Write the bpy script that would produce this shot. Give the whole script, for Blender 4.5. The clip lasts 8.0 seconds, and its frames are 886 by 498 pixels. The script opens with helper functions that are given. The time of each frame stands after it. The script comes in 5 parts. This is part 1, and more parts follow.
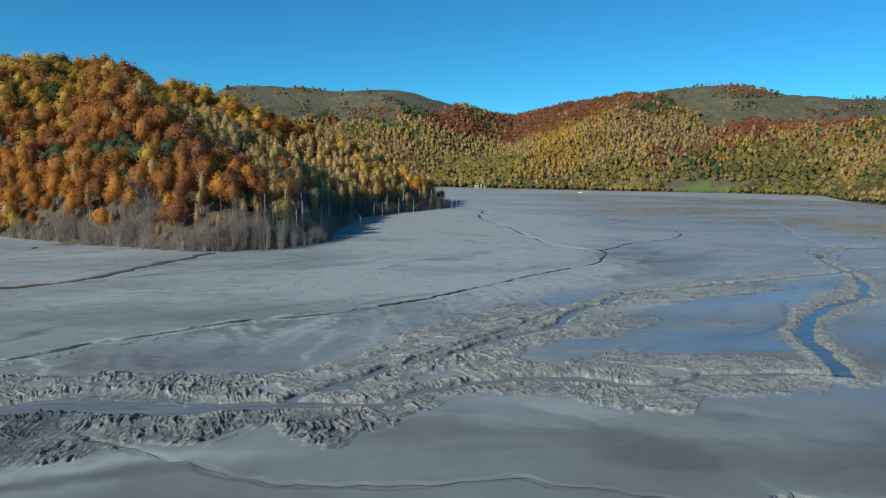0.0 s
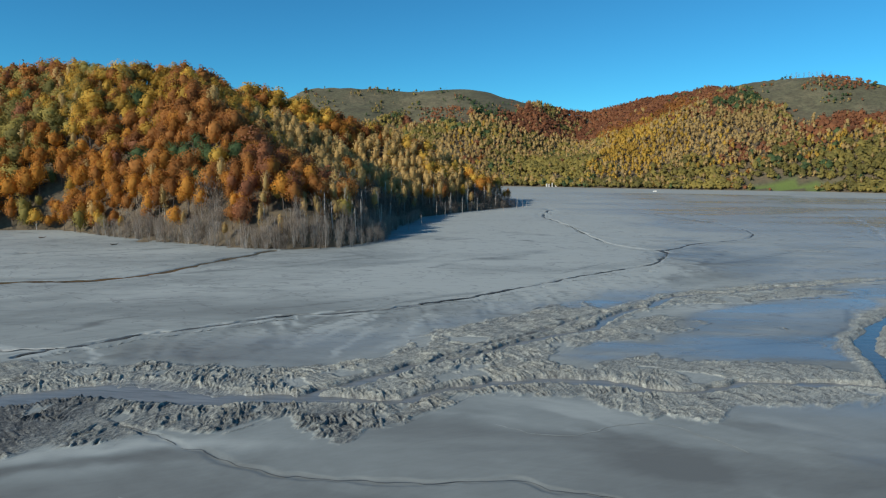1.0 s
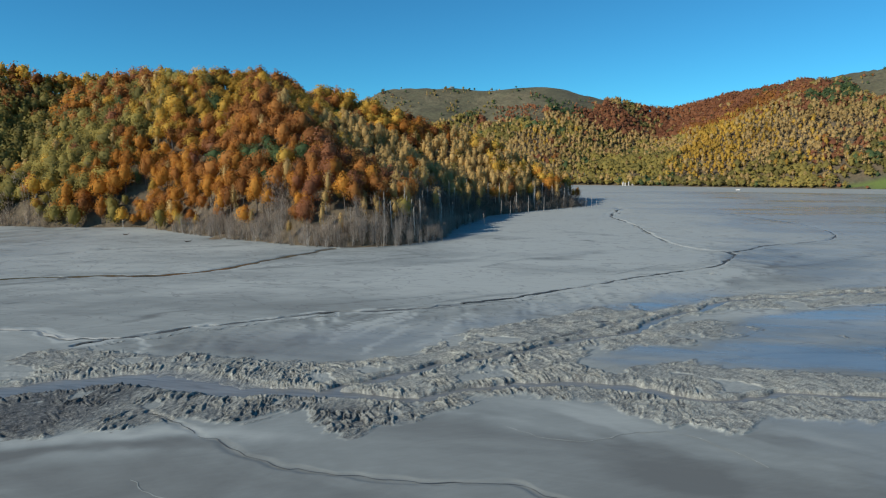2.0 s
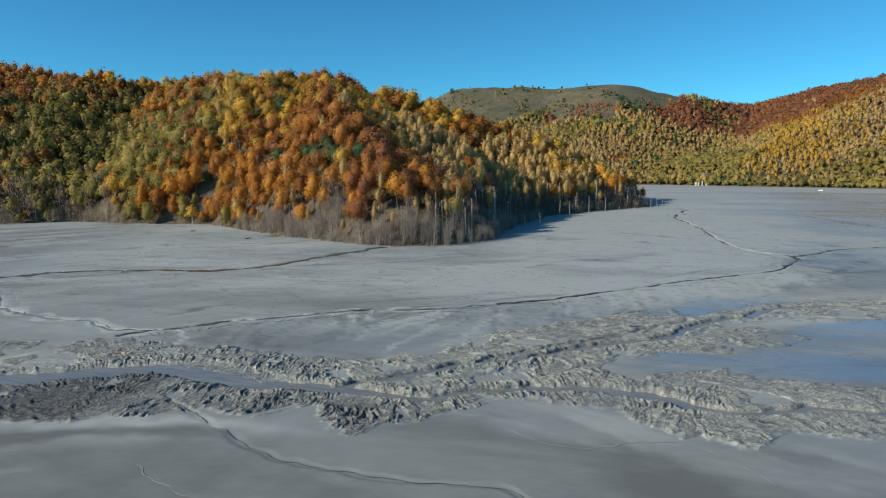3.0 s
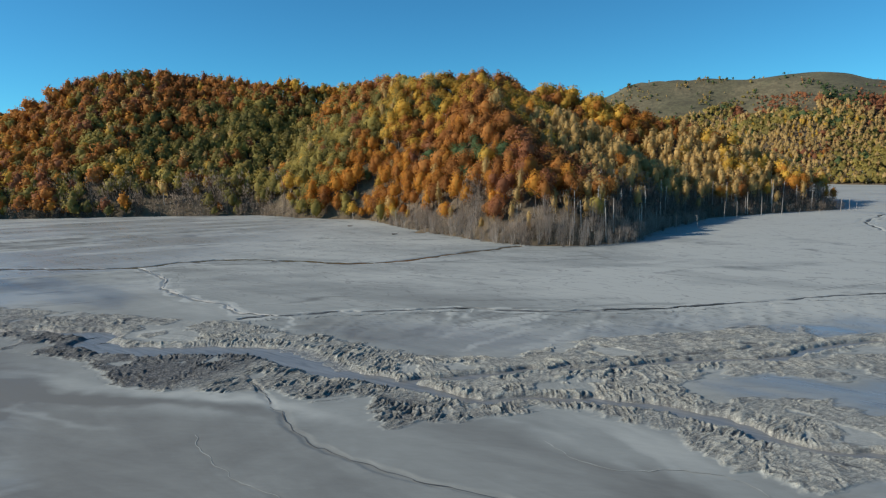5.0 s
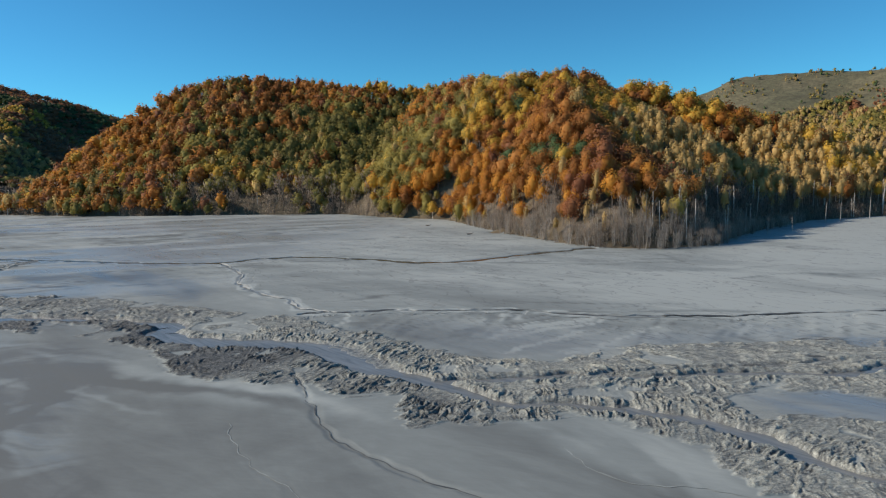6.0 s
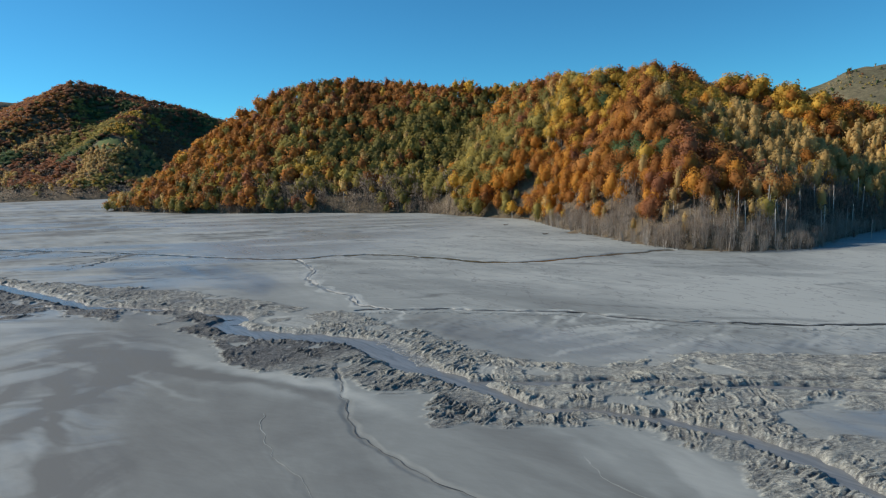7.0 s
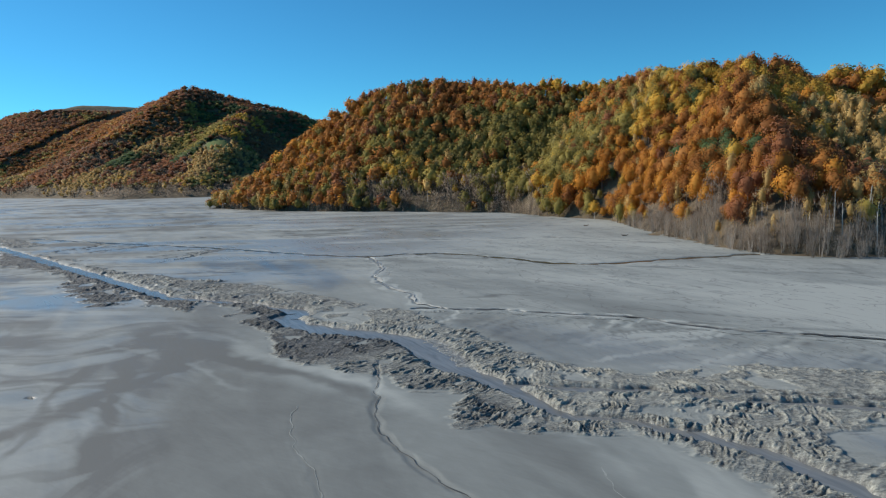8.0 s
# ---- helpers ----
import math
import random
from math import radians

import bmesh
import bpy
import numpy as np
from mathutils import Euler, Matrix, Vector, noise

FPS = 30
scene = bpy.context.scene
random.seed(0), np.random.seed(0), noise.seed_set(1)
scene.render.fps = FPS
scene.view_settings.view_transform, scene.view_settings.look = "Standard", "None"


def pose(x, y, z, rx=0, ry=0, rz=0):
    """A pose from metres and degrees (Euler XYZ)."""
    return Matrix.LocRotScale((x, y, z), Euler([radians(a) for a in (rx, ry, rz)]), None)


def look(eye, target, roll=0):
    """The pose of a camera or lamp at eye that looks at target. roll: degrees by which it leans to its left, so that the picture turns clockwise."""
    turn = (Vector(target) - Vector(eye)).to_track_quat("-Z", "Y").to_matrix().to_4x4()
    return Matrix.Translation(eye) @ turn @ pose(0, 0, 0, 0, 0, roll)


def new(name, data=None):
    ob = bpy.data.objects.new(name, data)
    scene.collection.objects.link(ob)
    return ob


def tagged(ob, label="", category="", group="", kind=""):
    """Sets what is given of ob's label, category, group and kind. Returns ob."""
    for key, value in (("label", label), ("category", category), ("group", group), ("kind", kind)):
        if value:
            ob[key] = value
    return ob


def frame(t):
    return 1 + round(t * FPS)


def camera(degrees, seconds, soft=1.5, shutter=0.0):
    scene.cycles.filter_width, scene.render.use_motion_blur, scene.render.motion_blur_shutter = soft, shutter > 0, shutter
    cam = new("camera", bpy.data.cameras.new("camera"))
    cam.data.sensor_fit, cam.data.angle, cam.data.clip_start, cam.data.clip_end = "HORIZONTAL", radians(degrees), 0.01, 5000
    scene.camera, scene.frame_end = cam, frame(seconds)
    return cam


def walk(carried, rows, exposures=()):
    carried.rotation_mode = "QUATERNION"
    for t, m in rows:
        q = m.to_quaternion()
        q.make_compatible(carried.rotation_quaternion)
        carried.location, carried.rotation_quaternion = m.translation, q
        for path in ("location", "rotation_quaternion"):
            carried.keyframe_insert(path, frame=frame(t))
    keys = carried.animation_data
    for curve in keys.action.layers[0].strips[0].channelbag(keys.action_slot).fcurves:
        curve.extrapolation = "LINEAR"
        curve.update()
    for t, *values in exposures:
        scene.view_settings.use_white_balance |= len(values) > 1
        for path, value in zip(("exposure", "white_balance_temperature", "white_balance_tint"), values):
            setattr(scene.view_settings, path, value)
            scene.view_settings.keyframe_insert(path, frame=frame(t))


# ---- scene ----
cam = camera(68.5, 8.0, soft=1.2)
PATH = [
    (0, (-0.105, 0.027, 36.07), (-0.105, 2.008, 35.796), 0.4),
    (0.5, (4.129, 0.179, 36.064), (4.023, 2.157, 35.789), 0.1),
    (1, (8.746, 0.573, 36.041), (8.511, 2.54, 35.764), -0.1),
    (1.5, (13.229, 1.321, 36.013), (12.871, 3.269, 35.735), -0.4),
    (3, (26.261, 5.3, 35.955), (25.576, 7.159, 35.677), -0.7),
    (3.5, (30.179, 6.976, 35.964), (29.392, 8.793, 35.687), -0.8),
    (4, (34.322, 9.172, 35.974), (33.401, 10.926, 35.698), -0.9),
    (4.5, (38.21, 11.642, 35.95), (37.165, 13.325, 35.674), -1.0),
    (6, (48.842, 20.576, 35.766), (47.457, 21.993, 35.497), -1.4),
    (6.5, (51.781, 23.893, 35.663), (50.301, 25.212, 35.397), -1.6),
    (7, (54.64, 27.789, 35.505), (53.064, 28.991, 35.241), -1.7),
    (7.5, (57.105, 31.776, 35.337), (55.445, 32.861, 35.077), -1.8),
    (8, (59.285, 35.845, 35.195), (57.55, 36.806, 34.938), -1.8),
]
walk(cam, [(t, look(eye, target, roll)) for t, eye, target, roll in PATH], [(0, 0.11, 6480, 8), (0.5, 0.15, 6680, 8), (1.5, 0.17, 6850, 9), (3, 0.30, 7080, 10), (4, 0.30, 7100, 10), (4.5, 0.29, 7150, 11), (6, 0.29, 7250, 14), (7, 0.29, 7200, 13), (8, 0.30, 7080, 12)])


# ---- world, sun ----
SUN_ELEV, SUN_BEARING = radians(28.5), radians(132.0)   # bearing: counter-clockwise from +y
sun_dir = Vector((-math.sin(SUN_BEARING) * math.cos(SUN_ELEV), math.cos(SUN_BEARING) * math.cos(SUN_ELEV), math.sin(SUN_ELEV)))
world = bpy.data.worlds.new("world")
scene.world = world
world.use_nodes = True
wn = world.node_tree.nodes
sky = wn.new("ShaderNodeTexSky")
sky.sky_type = "NISHITA"
sky.sun_disc = False
sky.sun_elevation = SUN_ELEV
sky.sun_rotation = -SUN_BEARING
sky.altitude = 2500
sky.air_density, sky.dust_density, sky.ozone_density = 1.0, 0.3, 5.0
wn["Background"].inputs["Strength"].default_value = 0.113
tint = wn.new("ShaderNodeMix")
tint.data_type, tint.blend_type = "RGBA", "MULTIPLY"
tint.inputs[0].default_value = 1.0
tint.inputs[7].default_value = (0.25, 0.862, 0.985, 1)      # clear dry autumn air
world.node_tree.links.new(sky.outputs[0], tint.inputs[6])
world.node_tree.links.new(tint.outputs[2], wn["Background"].inputs["Color"])
lamp = bpy.data.lights.new("sun", "SUN")
lamp.energy, lamp.angle, lamp.color = 4.15, radians(0.5), (1.0, 0.945, 0.865)
sun = new("sun", lamp)
sun.matrix_world = look((0, 0, 300), Vector((0, 0, 300)) - sun_dir)


# ---- small tools ----
def hash01(ix, iy, seed):
    n = (ix.astype(np.int64) * 374761393 + iy.astype(np.int64) * 668265263 + seed * 974711) & 0x7FFFFFFF
    n = ((n ^ (n >> 13)) * 1274126177) & 0x7FFFFFFF
    n = ((n ^ (n >> 15)) * 461845907) & 0x7FFFFFFF
    return ((n ^ (n >> 16)) & 0xFFFFFF) / float(0xFFFFFF)


def vnoise(x, y, seed=0):
    ix, iy = np.floor(x), np.floor(y)
    fx, fy = x - ix, y - iy
    fx, fy = fx * fx * (3 - 2 * fx), fy * fy * (3 - 2 * fy)
    a, b = hash01(ix, iy, seed), hash01(ix + 1, iy, seed)
    c, d = hash01(ix, iy + 1, seed), hash01(ix + 1, iy + 1, seed)
    return (a + (b - a) * fx) * (1 - fy) + (c + (d - c) * fx) * fy - 0.5


def fbm(x, y, seed=0, octaves=4):
    s, a = 0.0, 1.0
    for k in range(octaves):
        s = s + a * vnoise(x * 2 ** k + 17.3 * k, y * 2 ** k - 9.1 * k, seed + k)
        a *= 0.5
    return s


def cells(x, y, seed=0):
    """Voronoi cells: nearest and second distance, offset from the nearest centre, and two random numbers of that cell."""
    ix, iy = np.floor(x), np.floor(y)
    f1, f2 = np.full(x.shape, 9.0), np.full(x.shape, 9.0)
    ox, oy, r1, r2 = (np.zeros(x.shape) for _ in range(4))
    for dx in (-1, 0, 1):
        for dy in (-1, 0, 1):
            jx, jy = ix + dx, iy + dy
            px, py = x - jx - hash01(jx, jy, seed), y - jy - hash01(jx, jy, seed + 1)
            d = np.hypot(px, py)
            near = d < f1
            f2 = np.where(near, f1, np.minimum(f2, d))
            f1 = np.where(near, d, f1)
            ox, oy = np.where(near, px, ox), np.where(near, py, oy)
            r1 = np.where(near, hash01(jx, jy, seed + 2), r1)
            r2 = np.where(near, hash01(jx, jy, seed + 3), r2)
    return f1, f2, ox, oy, r1, r2


def step(a, b, x):
    t = np.clip((x - a) / (b - a), 0, 1)
    return t * t * (3 - 2 * t)


def smooth_line(points, per=6):
    """A Catmull-Rom line through the points."""
    p = np.array(points, float)
    p = np.vstack([2 * p[0] - p[1], p, 2 * p[-1] - p[-2]])
    out = []
    for i in range(1, len(p) - 2):
        for t in np.arange(per) / per:
            a, b, c, d = p[i - 1:i + 3]
            out.append(0.5 * (2 * b + (c - a) * t + (2 * a - 5 * b + 4 * c - d) * t ** 2 + (3 * b - a - 3 * c + d) * t ** 3))
    out.append(p[-2])
    return np.array(out)


def line_dist(x, y, line):
    """Distance to a polyline, and where along it (0 to 1) the nearest place lies."""
    best, along = np.full(x.shape, 1e9), np.zeros(x.shape)
    n = len(line) - 1
    for i in range(n):
        ax, ay, bx, by = *line[i][:2], *line[i + 1][:2]
        ux, uy = bx - ax, by - ay
        t = np.clip(((x - ax) * ux + (y - ay) * uy) / (ux * ux + uy * uy + 1e-9), 0, 1)
        d = np.hypot(x - ax - t * ux, y - ay - t * uy)
        near = d < best
        best, along = np.where(near, d, best), np.where(near, (i + t) / n, along)
    return best, along


def line_side(x, y, line):
    """1 where the place lies left of the line's nearest stretch, else 0."""
    best, left = np.full(x.shape, 1e9), np.zeros(x.shape)
    for (ax, ay), (bx, by) in zip(line[:-1], line[1:]):
        ux, uy = bx - ax, by - ay
        t = np.clip(((x - ax) * ux + (y - ay) * uy) / (ux * ux + uy * uy + 1e-9), 0, 1)
        d = np.hypot(x - ax - t * ux, y - ay - t * uy)
        near = d < best
        best = np.where(near, d, best)
        left = np.where(near, (ux * (y - ay) - uy * (x - ax) > 0) * 1.0, left)
    return left


def inside(x, y, poly):
    hit = np.zeros(x.shape, bool)
    for (ax, ay), (bx, by) in zip(poly, np.roll(poly, -1, axis=0)):
        cross = (ay > y) != (by > y)
        hit ^= cross & (x < (bx - ax) * (y - ay) / (by - ay + 1e-12) + ax)
    return hit


def mesh_of(name, verts, faces, mats, slots=None, smooth=False, normals=None, **attrs):
    me = bpy.data.meshes.new(name)
    verts, faces = np.asarray(verts, np.float32), np.asarray(faces, np.int32)
    k = faces.shape[1]
    me.vertices.add(len(verts))
    me.vertices.foreach_set("co", verts.ravel())
    me.loops.add(faces.size)
    me.loops.foreach_set("vertex_index", faces.ravel())
    me.polygons.add(len(faces))
    me.polygons.foreach_set("loop_start", np.arange(0, faces.size, k, dtype=np.int32))
    for m in mats:
        me.materials.append(m)
    if slots is not None:
        me.polygons.foreach_set("material_index", np.asarray(slots, np.int32))
    me.update(calc_edges=True)
    me.polygons.foreach_set("use_smooth", np.full(len(faces), smooth))
    if normals is not None:
        me.normals_split_custom_set_from_vertices(np.asarray(normals, np.float32))
    for key, values in attrs.items():
        a = me.attributes.new(key, "FLOAT", "POINT")
        a.data.foreach_set("value", np.asarray(values, np.float32))
    return me


def part(name, me, parent, label=""):
    ob = new(name, me)
    ob.parent = parent
    return tagged(ob, label) if label else ob


# ---- materials ----
class Nodes:
    def __init__(self, name):
        self.mat = bpy.data.materials.new(name)
        self.mat.use_nodes = True
        self.tree = self.mat.node_tree
        self.bsdf = self.tree.nodes["Principled BSDF"]
        self.out = self.tree.nodes["Material Output"]

    def node(self, kind, ins=None, operation="", data_type="", attribute_name="", vector_type=""):
        n = self.tree.nodes.new(kind)
        if operation:
            n.operation = operation
        if data_type:
            n.data_type = data_type
        if attribute_name:
            n.attribute_name = attribute_name
        if vector_type:
            n.vector_type = vector_type
        for k, v in (ins or {}).items():
            self.set(n.inputs[k], v)
        return n

    def set(self, socket, v):
        if isinstance(v, bpy.types.NodeSocket):
            self.tree.links.new(v, socket)
        elif isinstance(v, tuple) and len(v) == 3 and socket.type == "RGBA":
            socket.default_value = (*v, 1)
        else:
            socket.default_value = v

    def math(self, op, a, b=0.0, c=0.0):
        n = self.node("ShaderNodeMath", {0: a, 1: b, 2: c}, operation=op)
        return n.outputs[0]

    def mix(self, f, a, b):
        n = self.node("ShaderNodeMix", {0: f, 6: a, 7: b}, data_type="RGBA")
        return n.outputs[2]

    def noise(self, co, scale, detail=4.0, rough=0.55, distort=0.0):
        n = self.node("ShaderNodeTexNoise", {"Vector": co, "Scale": scale, "Detail": detail, "Roughness": rough, "Distortion": distort})
        return n.outputs["Fac"]

    def ramp(self, f, stops):
        n = self.node("ShaderNodeValToRGB", {0: f})
        e = n.color_ramp.elements
        while len(e) < len(stops):
            e.new(0.5)
        for el, (p, c) in zip(e, stops):
            el.position, el.color = p, (*c, 1) if isinstance(c, tuple) else (c, c, c, 1)
        return n.outputs["Color"]

    def attr(self, name):
        return self.node("ShaderNodeAttribute", attribute_name=name).outputs["Fac"]

    def coords(self, scale=(1, 1, 1), turn=0.0):
        g = self.node("ShaderNodeNewGeometry").outputs["Position"]
        return self.node("ShaderNodeMapping", {"Vector": g, "Scale": scale, "Rotation": (0, 0, turn)}).outputs["Vector"]

    def along(self, angle, long, wide):
        """Coordinates stretched along one direction of the plan."""
        g = self.node("ShaderNodeNewGeometry").outputs["Position"]
        return self.node("ShaderNodeMapping", {"Vector": g, "Scale": (long, wide, 0.6), "Rotation": (0, 0, angle)}, vector_type="TEXTURE").outputs["Vector"]

    def bump(self, height, strength, distance):
        n = self.node("ShaderNodeBump", {"Height": height, "Strength": strength, "Distance": distance})
        self.set(self.bsdf.inputs["Normal"], n.outputs[0])

    def done(self, **ins):
        for k, v in ins.items():
            self.set(self.bsdf.inputs[k.replace("_", " ")], v)
        return self.mat


def mud_material():
    m = Nodes("tailings_mud")
    wet, crust, tone, dark = m.attr("wet"), m.attr("crust"), m.attr("tone"), m.attr("dark")
    streak = m.noise(m.coords((0.016, 0.075, 1), radians(-18)), 1.0, 9, 0.66, 1.8)
    patch = m.noise(m.coords(), 0.03, 9, 0.66, 1.4)
    fine = m.noise(m.coords(), 5.0, 4, 0.65)
    f = m.math("ADD", m.math("MULTIPLY", streak, 0.55), m.math("MULTIPLY", patch, 0.45))
    wash = m.noise(m.along(radians(28), 6.0, 1.3), 1.0, 5, 0.6, 1.5)
    f = m.math("ADD", f, m.math("MULTIPLY", m.math("SUBTRACT", wash, 0.5), 0.17))
    f = m.math("ADD", f, m.math("MULTIPLY", tone, 0.42))
    base = m.ramp(f, [(0.20, (0.132, 0.143, 0.138)), (0.40, (0.184, 0.204, 0.197)), (0.57, (0.238, 0.266, 0.257)), (0.90, (0.365, 0.398, 0.378))])
    # thin dark flow lines
    lines_a = m.noise(m.coords((0.035, 0.10, 1), radians(-24)), 1.0, 3, 0.5, 2.2)
    near_a = m.math("ABSOLUTE", m.math("SUBTRACT", lines_a, 0.5))
    base = m.mix(m.math("MULTIPLY", m.attr("flow"), m.ramp(near_a, [(0.0, 0.6), (0.016, 0.0)])), base, (0.11, 0.116, 0.12))
    # slumped crust: combed grain; fine strokes paint pale dried, sunlit crests and dark shaded cracks
    comb = m.noise(m.along(radians(54), 1.7, 0.42), 1.0, 5, 0.66, 0.8)
    grain = m.noise(m.coords(), 1.3, 7, 0.74, 0.5)
    rough = m.math("ADD", m.math("MULTIPLY", comb, 0.6), m.math("MULTIPLY", grain, 0.4))
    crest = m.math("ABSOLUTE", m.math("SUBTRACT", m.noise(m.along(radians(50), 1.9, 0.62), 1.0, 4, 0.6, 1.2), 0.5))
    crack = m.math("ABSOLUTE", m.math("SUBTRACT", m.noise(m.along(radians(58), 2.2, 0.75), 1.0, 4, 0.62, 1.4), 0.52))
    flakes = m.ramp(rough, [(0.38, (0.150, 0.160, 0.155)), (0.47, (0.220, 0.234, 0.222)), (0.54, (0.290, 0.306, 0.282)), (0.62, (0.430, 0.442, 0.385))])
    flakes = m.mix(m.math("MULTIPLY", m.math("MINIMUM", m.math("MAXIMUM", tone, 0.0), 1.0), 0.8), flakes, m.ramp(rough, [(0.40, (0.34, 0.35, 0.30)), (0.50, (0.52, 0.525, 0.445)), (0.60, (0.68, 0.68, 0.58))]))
    # highlights on the crests and shade in the cracks, put into the colour
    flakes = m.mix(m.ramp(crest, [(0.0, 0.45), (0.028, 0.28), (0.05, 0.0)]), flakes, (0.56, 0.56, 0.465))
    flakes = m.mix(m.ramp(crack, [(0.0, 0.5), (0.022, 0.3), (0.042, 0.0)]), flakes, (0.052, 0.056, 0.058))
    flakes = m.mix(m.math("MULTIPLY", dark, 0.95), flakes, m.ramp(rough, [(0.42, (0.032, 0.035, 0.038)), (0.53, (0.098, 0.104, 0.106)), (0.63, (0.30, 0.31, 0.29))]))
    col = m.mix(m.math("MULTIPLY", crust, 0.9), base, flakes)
    col = m.mix(m.math("MULTIPLY", fine, 0.14), col, (0.10, 0.105, 0.105))
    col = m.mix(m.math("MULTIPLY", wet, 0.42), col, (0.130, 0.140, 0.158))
    wob = m.math("MULTIPLY", m.math("SUBTRACT", streak, 0.5), 0.5)
    r = m.math("SUBTRACT", 0.80, m.math("MULTIPLY", wet, 0.62))
    r = m.math("MINIMUM", m.math("MAXIMUM", m.math("ADD", r, wob), 0.13), 0.95)
    h = m.math("ADD", rough, m.math("MULTIPLY", fine, 0.15))
    h = m.math("SUBTRACT", h, m.math("MULTIPLY", m.math("MINIMUM", crest, 0.08), 3.0))
    h = m.math("MULTIPLY", h, m.math("ADD", 0.02, crust))
    m.bump(h, 0.9, 0.4)
    return m.done(Base_Color=col, Roughness=r, IOR=m.math("ADD", 1.38, m.math("MULTIPLY", wet, 0.36)))


def water_material(name, deep, rough):
    m = Nodes(name)
    n = m.noise(m.coords((0.10, 0.75, 1), radians(-12)), 1.0, 6, 0.62, 1.2)
    n = m.ramp(n, [(0.3, 0.0), (0.7, 1.0)])
    col = m.mix(n, tuple(c * 0.7 for c in deep), tuple(c * 1.3 for c in deep))
    m.bump(m.noise(m.coords(), 1.2, 4, 0.6), 0.12, 0.2)
    return m.done(Base_Color=col, Roughness=rough, IOR=1.33)


def soil_material(name, meadow):
    m = Nodes(name)
    a, b = m.noise(m.coords(), 0.015, 6, 0.6, 0.5), m.noise(m.coords(), 0.35, 5, 0.65)
    litter = m.ramp(b, [(0.3, (0.070, 0.055, 0.036)), (0.7, (0.155, 0.120, 0.072))])
    if meadow:
        g = m.attr("grass")
        dry = m.ramp(a, [(0.32, (0.100, 0.098, 0.052)), (0.48, (0.150, 0.140, 0.078)), (0.62, (0.195, 0.165, 0.096))])
        big = m.noise(m.coords((1, 1, 2)), 0.05, 6, 0.7, 1.0)
        dry = m.mix(m.ramp(big, [(0.42, 0.0), (0.62, 0.75)]), dry, (0.082, 0.070, 0.042))
        tuft = m.noise(m.coords((1, 1, 2)), 0.16, 5, 0.75, 1.0)
        dry = m.mix(m.ramp(tuft, [(0.46, 0.0), (0.60, 0.7)]), dry, (0.050, 0.042, 0.028))
        dry = m.mix(m.math("MULTIPLY", b, 0.5), dry, (0.055, 0.06, 0.028))
        litter = m.mix(m.math("MINIMUM", g, 1.0), litter, dry)
        litter = m.mix(m.math("SUBTRACT", g, 1.0), litter, m.mix(b, (0.085, 0.130, 0.028), (0.135, 0.180, 0.045)))
    m.bump(b, 0.6, 0.5)
    return m.done(Base_Color=litter, Roughness=0.95)


def leaf_material(name, low, high, grouped):
    """Leaves from a dark to a light tone of one kind of tree; the tone is that of the tree, a little of it that of the clump."""
    m = Nodes(name)
    t = m.attr("tint") if grouped else m.node("ShaderNodeObjectInfo").outputs["Random"]
    isl = m.node("ShaderNodeNewGeometry").outputs["Random Per Island"]
    f = m.math("ADD", m.math("MULTIPLY", t, 0.78), m.math("MULTIPLY", isl, 0.22))
    mid = tuple(0.5 * (a + b) for a, b in zip(low, high))
    col = m.ramp(f, [(0.05, low), (0.5, mid), (0.95, high)])
    m.done(Base_Color=col, Roughness=0.75)
    m.bsdf.inputs["Specular IOR Level"].default_value = 0.2
    tr = m.node("ShaderNodeBsdfTranslucent", {"Color": col})
    mx = m.node("ShaderNodeMixShader", {0: 0.48, 1: m.bsdf.outputs[0], 2: tr.outputs[0]})
    m.tree.links.new(mx.outputs[0], m.out.inputs["Surface"])
    return m.mat


def bark_material(name, low, high, banded=False):
    m = Nodes(name)
    n = m.noise(m.coords((1, 1, 0.25)), 3.0, 5, 0.65)
    col = m.ramp(n, [(0.35, low), (0.65, high)])
    if banded:
        b = m.noise(m.coords((0.4, 0.4, 3.0)), 2.0, 3, 0.6)
        col = m.mix(m.ramp(b, [(0.58, 0.0), (0.64, 0.8)]), col, (0.04, 0.035, 0.03))
    m.bump(n, 0.4, 0.05)
    return m.done(Base_Color=col, Roughness=0.9)


TONES = {
    "rust": ((0.25, 0.100, 0.034), (0.59, 0.270, 0.072)),
    "orange": ((0.37, 0.145, 0.034), (0.70, 0.345, 0.062)),
    "gold": ((0.43, 0.265, 0.052), (0.76, 0.500, 0.098)),
    "olive": ((0.18, 0.165, 0.056), (0.48, 0.385, 0.108)),
    "tan": ((0.46, 0.320, 0.130), (0.68, 0.490, 0.205)),
    "pine": ((0.075, 0.122, 0.052), (0.150, 0.220, 0.090)),
    "grey": ((0.25, 0.205, 0.165), (0.44, 0.375, 0.310)),
    "wine": ((0.27, 0.112, 0.060), (0.46, 0.205, 0.095)),
}
KINDS = list(TONES)
leaf_single = {k: leaf_material("leaves_" + k, *TONES[k], False) for k in KINDS}
leaf_wood = {k: leaf_material("wood_leaves_" + k, *TONES[k], True) for k in KINDS}
bark_brown = bark_material("bark_brown", (0.07, 0.055, 0.045), (0.17, 0.14, 0.115))
bark_white = bark_material("bark_white", (0.36, 0.33, 0.29), (0.60, 0.57, 0.52), True)
bark_dead = bark_material("bark_dead", (0.22, 0.20, 0.175), (0.46, 0.43, 0.39))
mud = mud_material()
river_mat = water_material("river_water", (0.165, 0.180, 0.184), 0.22)
bend_mat = water_material("clear_water", (0.085, 0.105, 0.12), 0.10)
bed_mat = water_material("channel_bed", (0.068, 0.072, 0.071), 0.6)
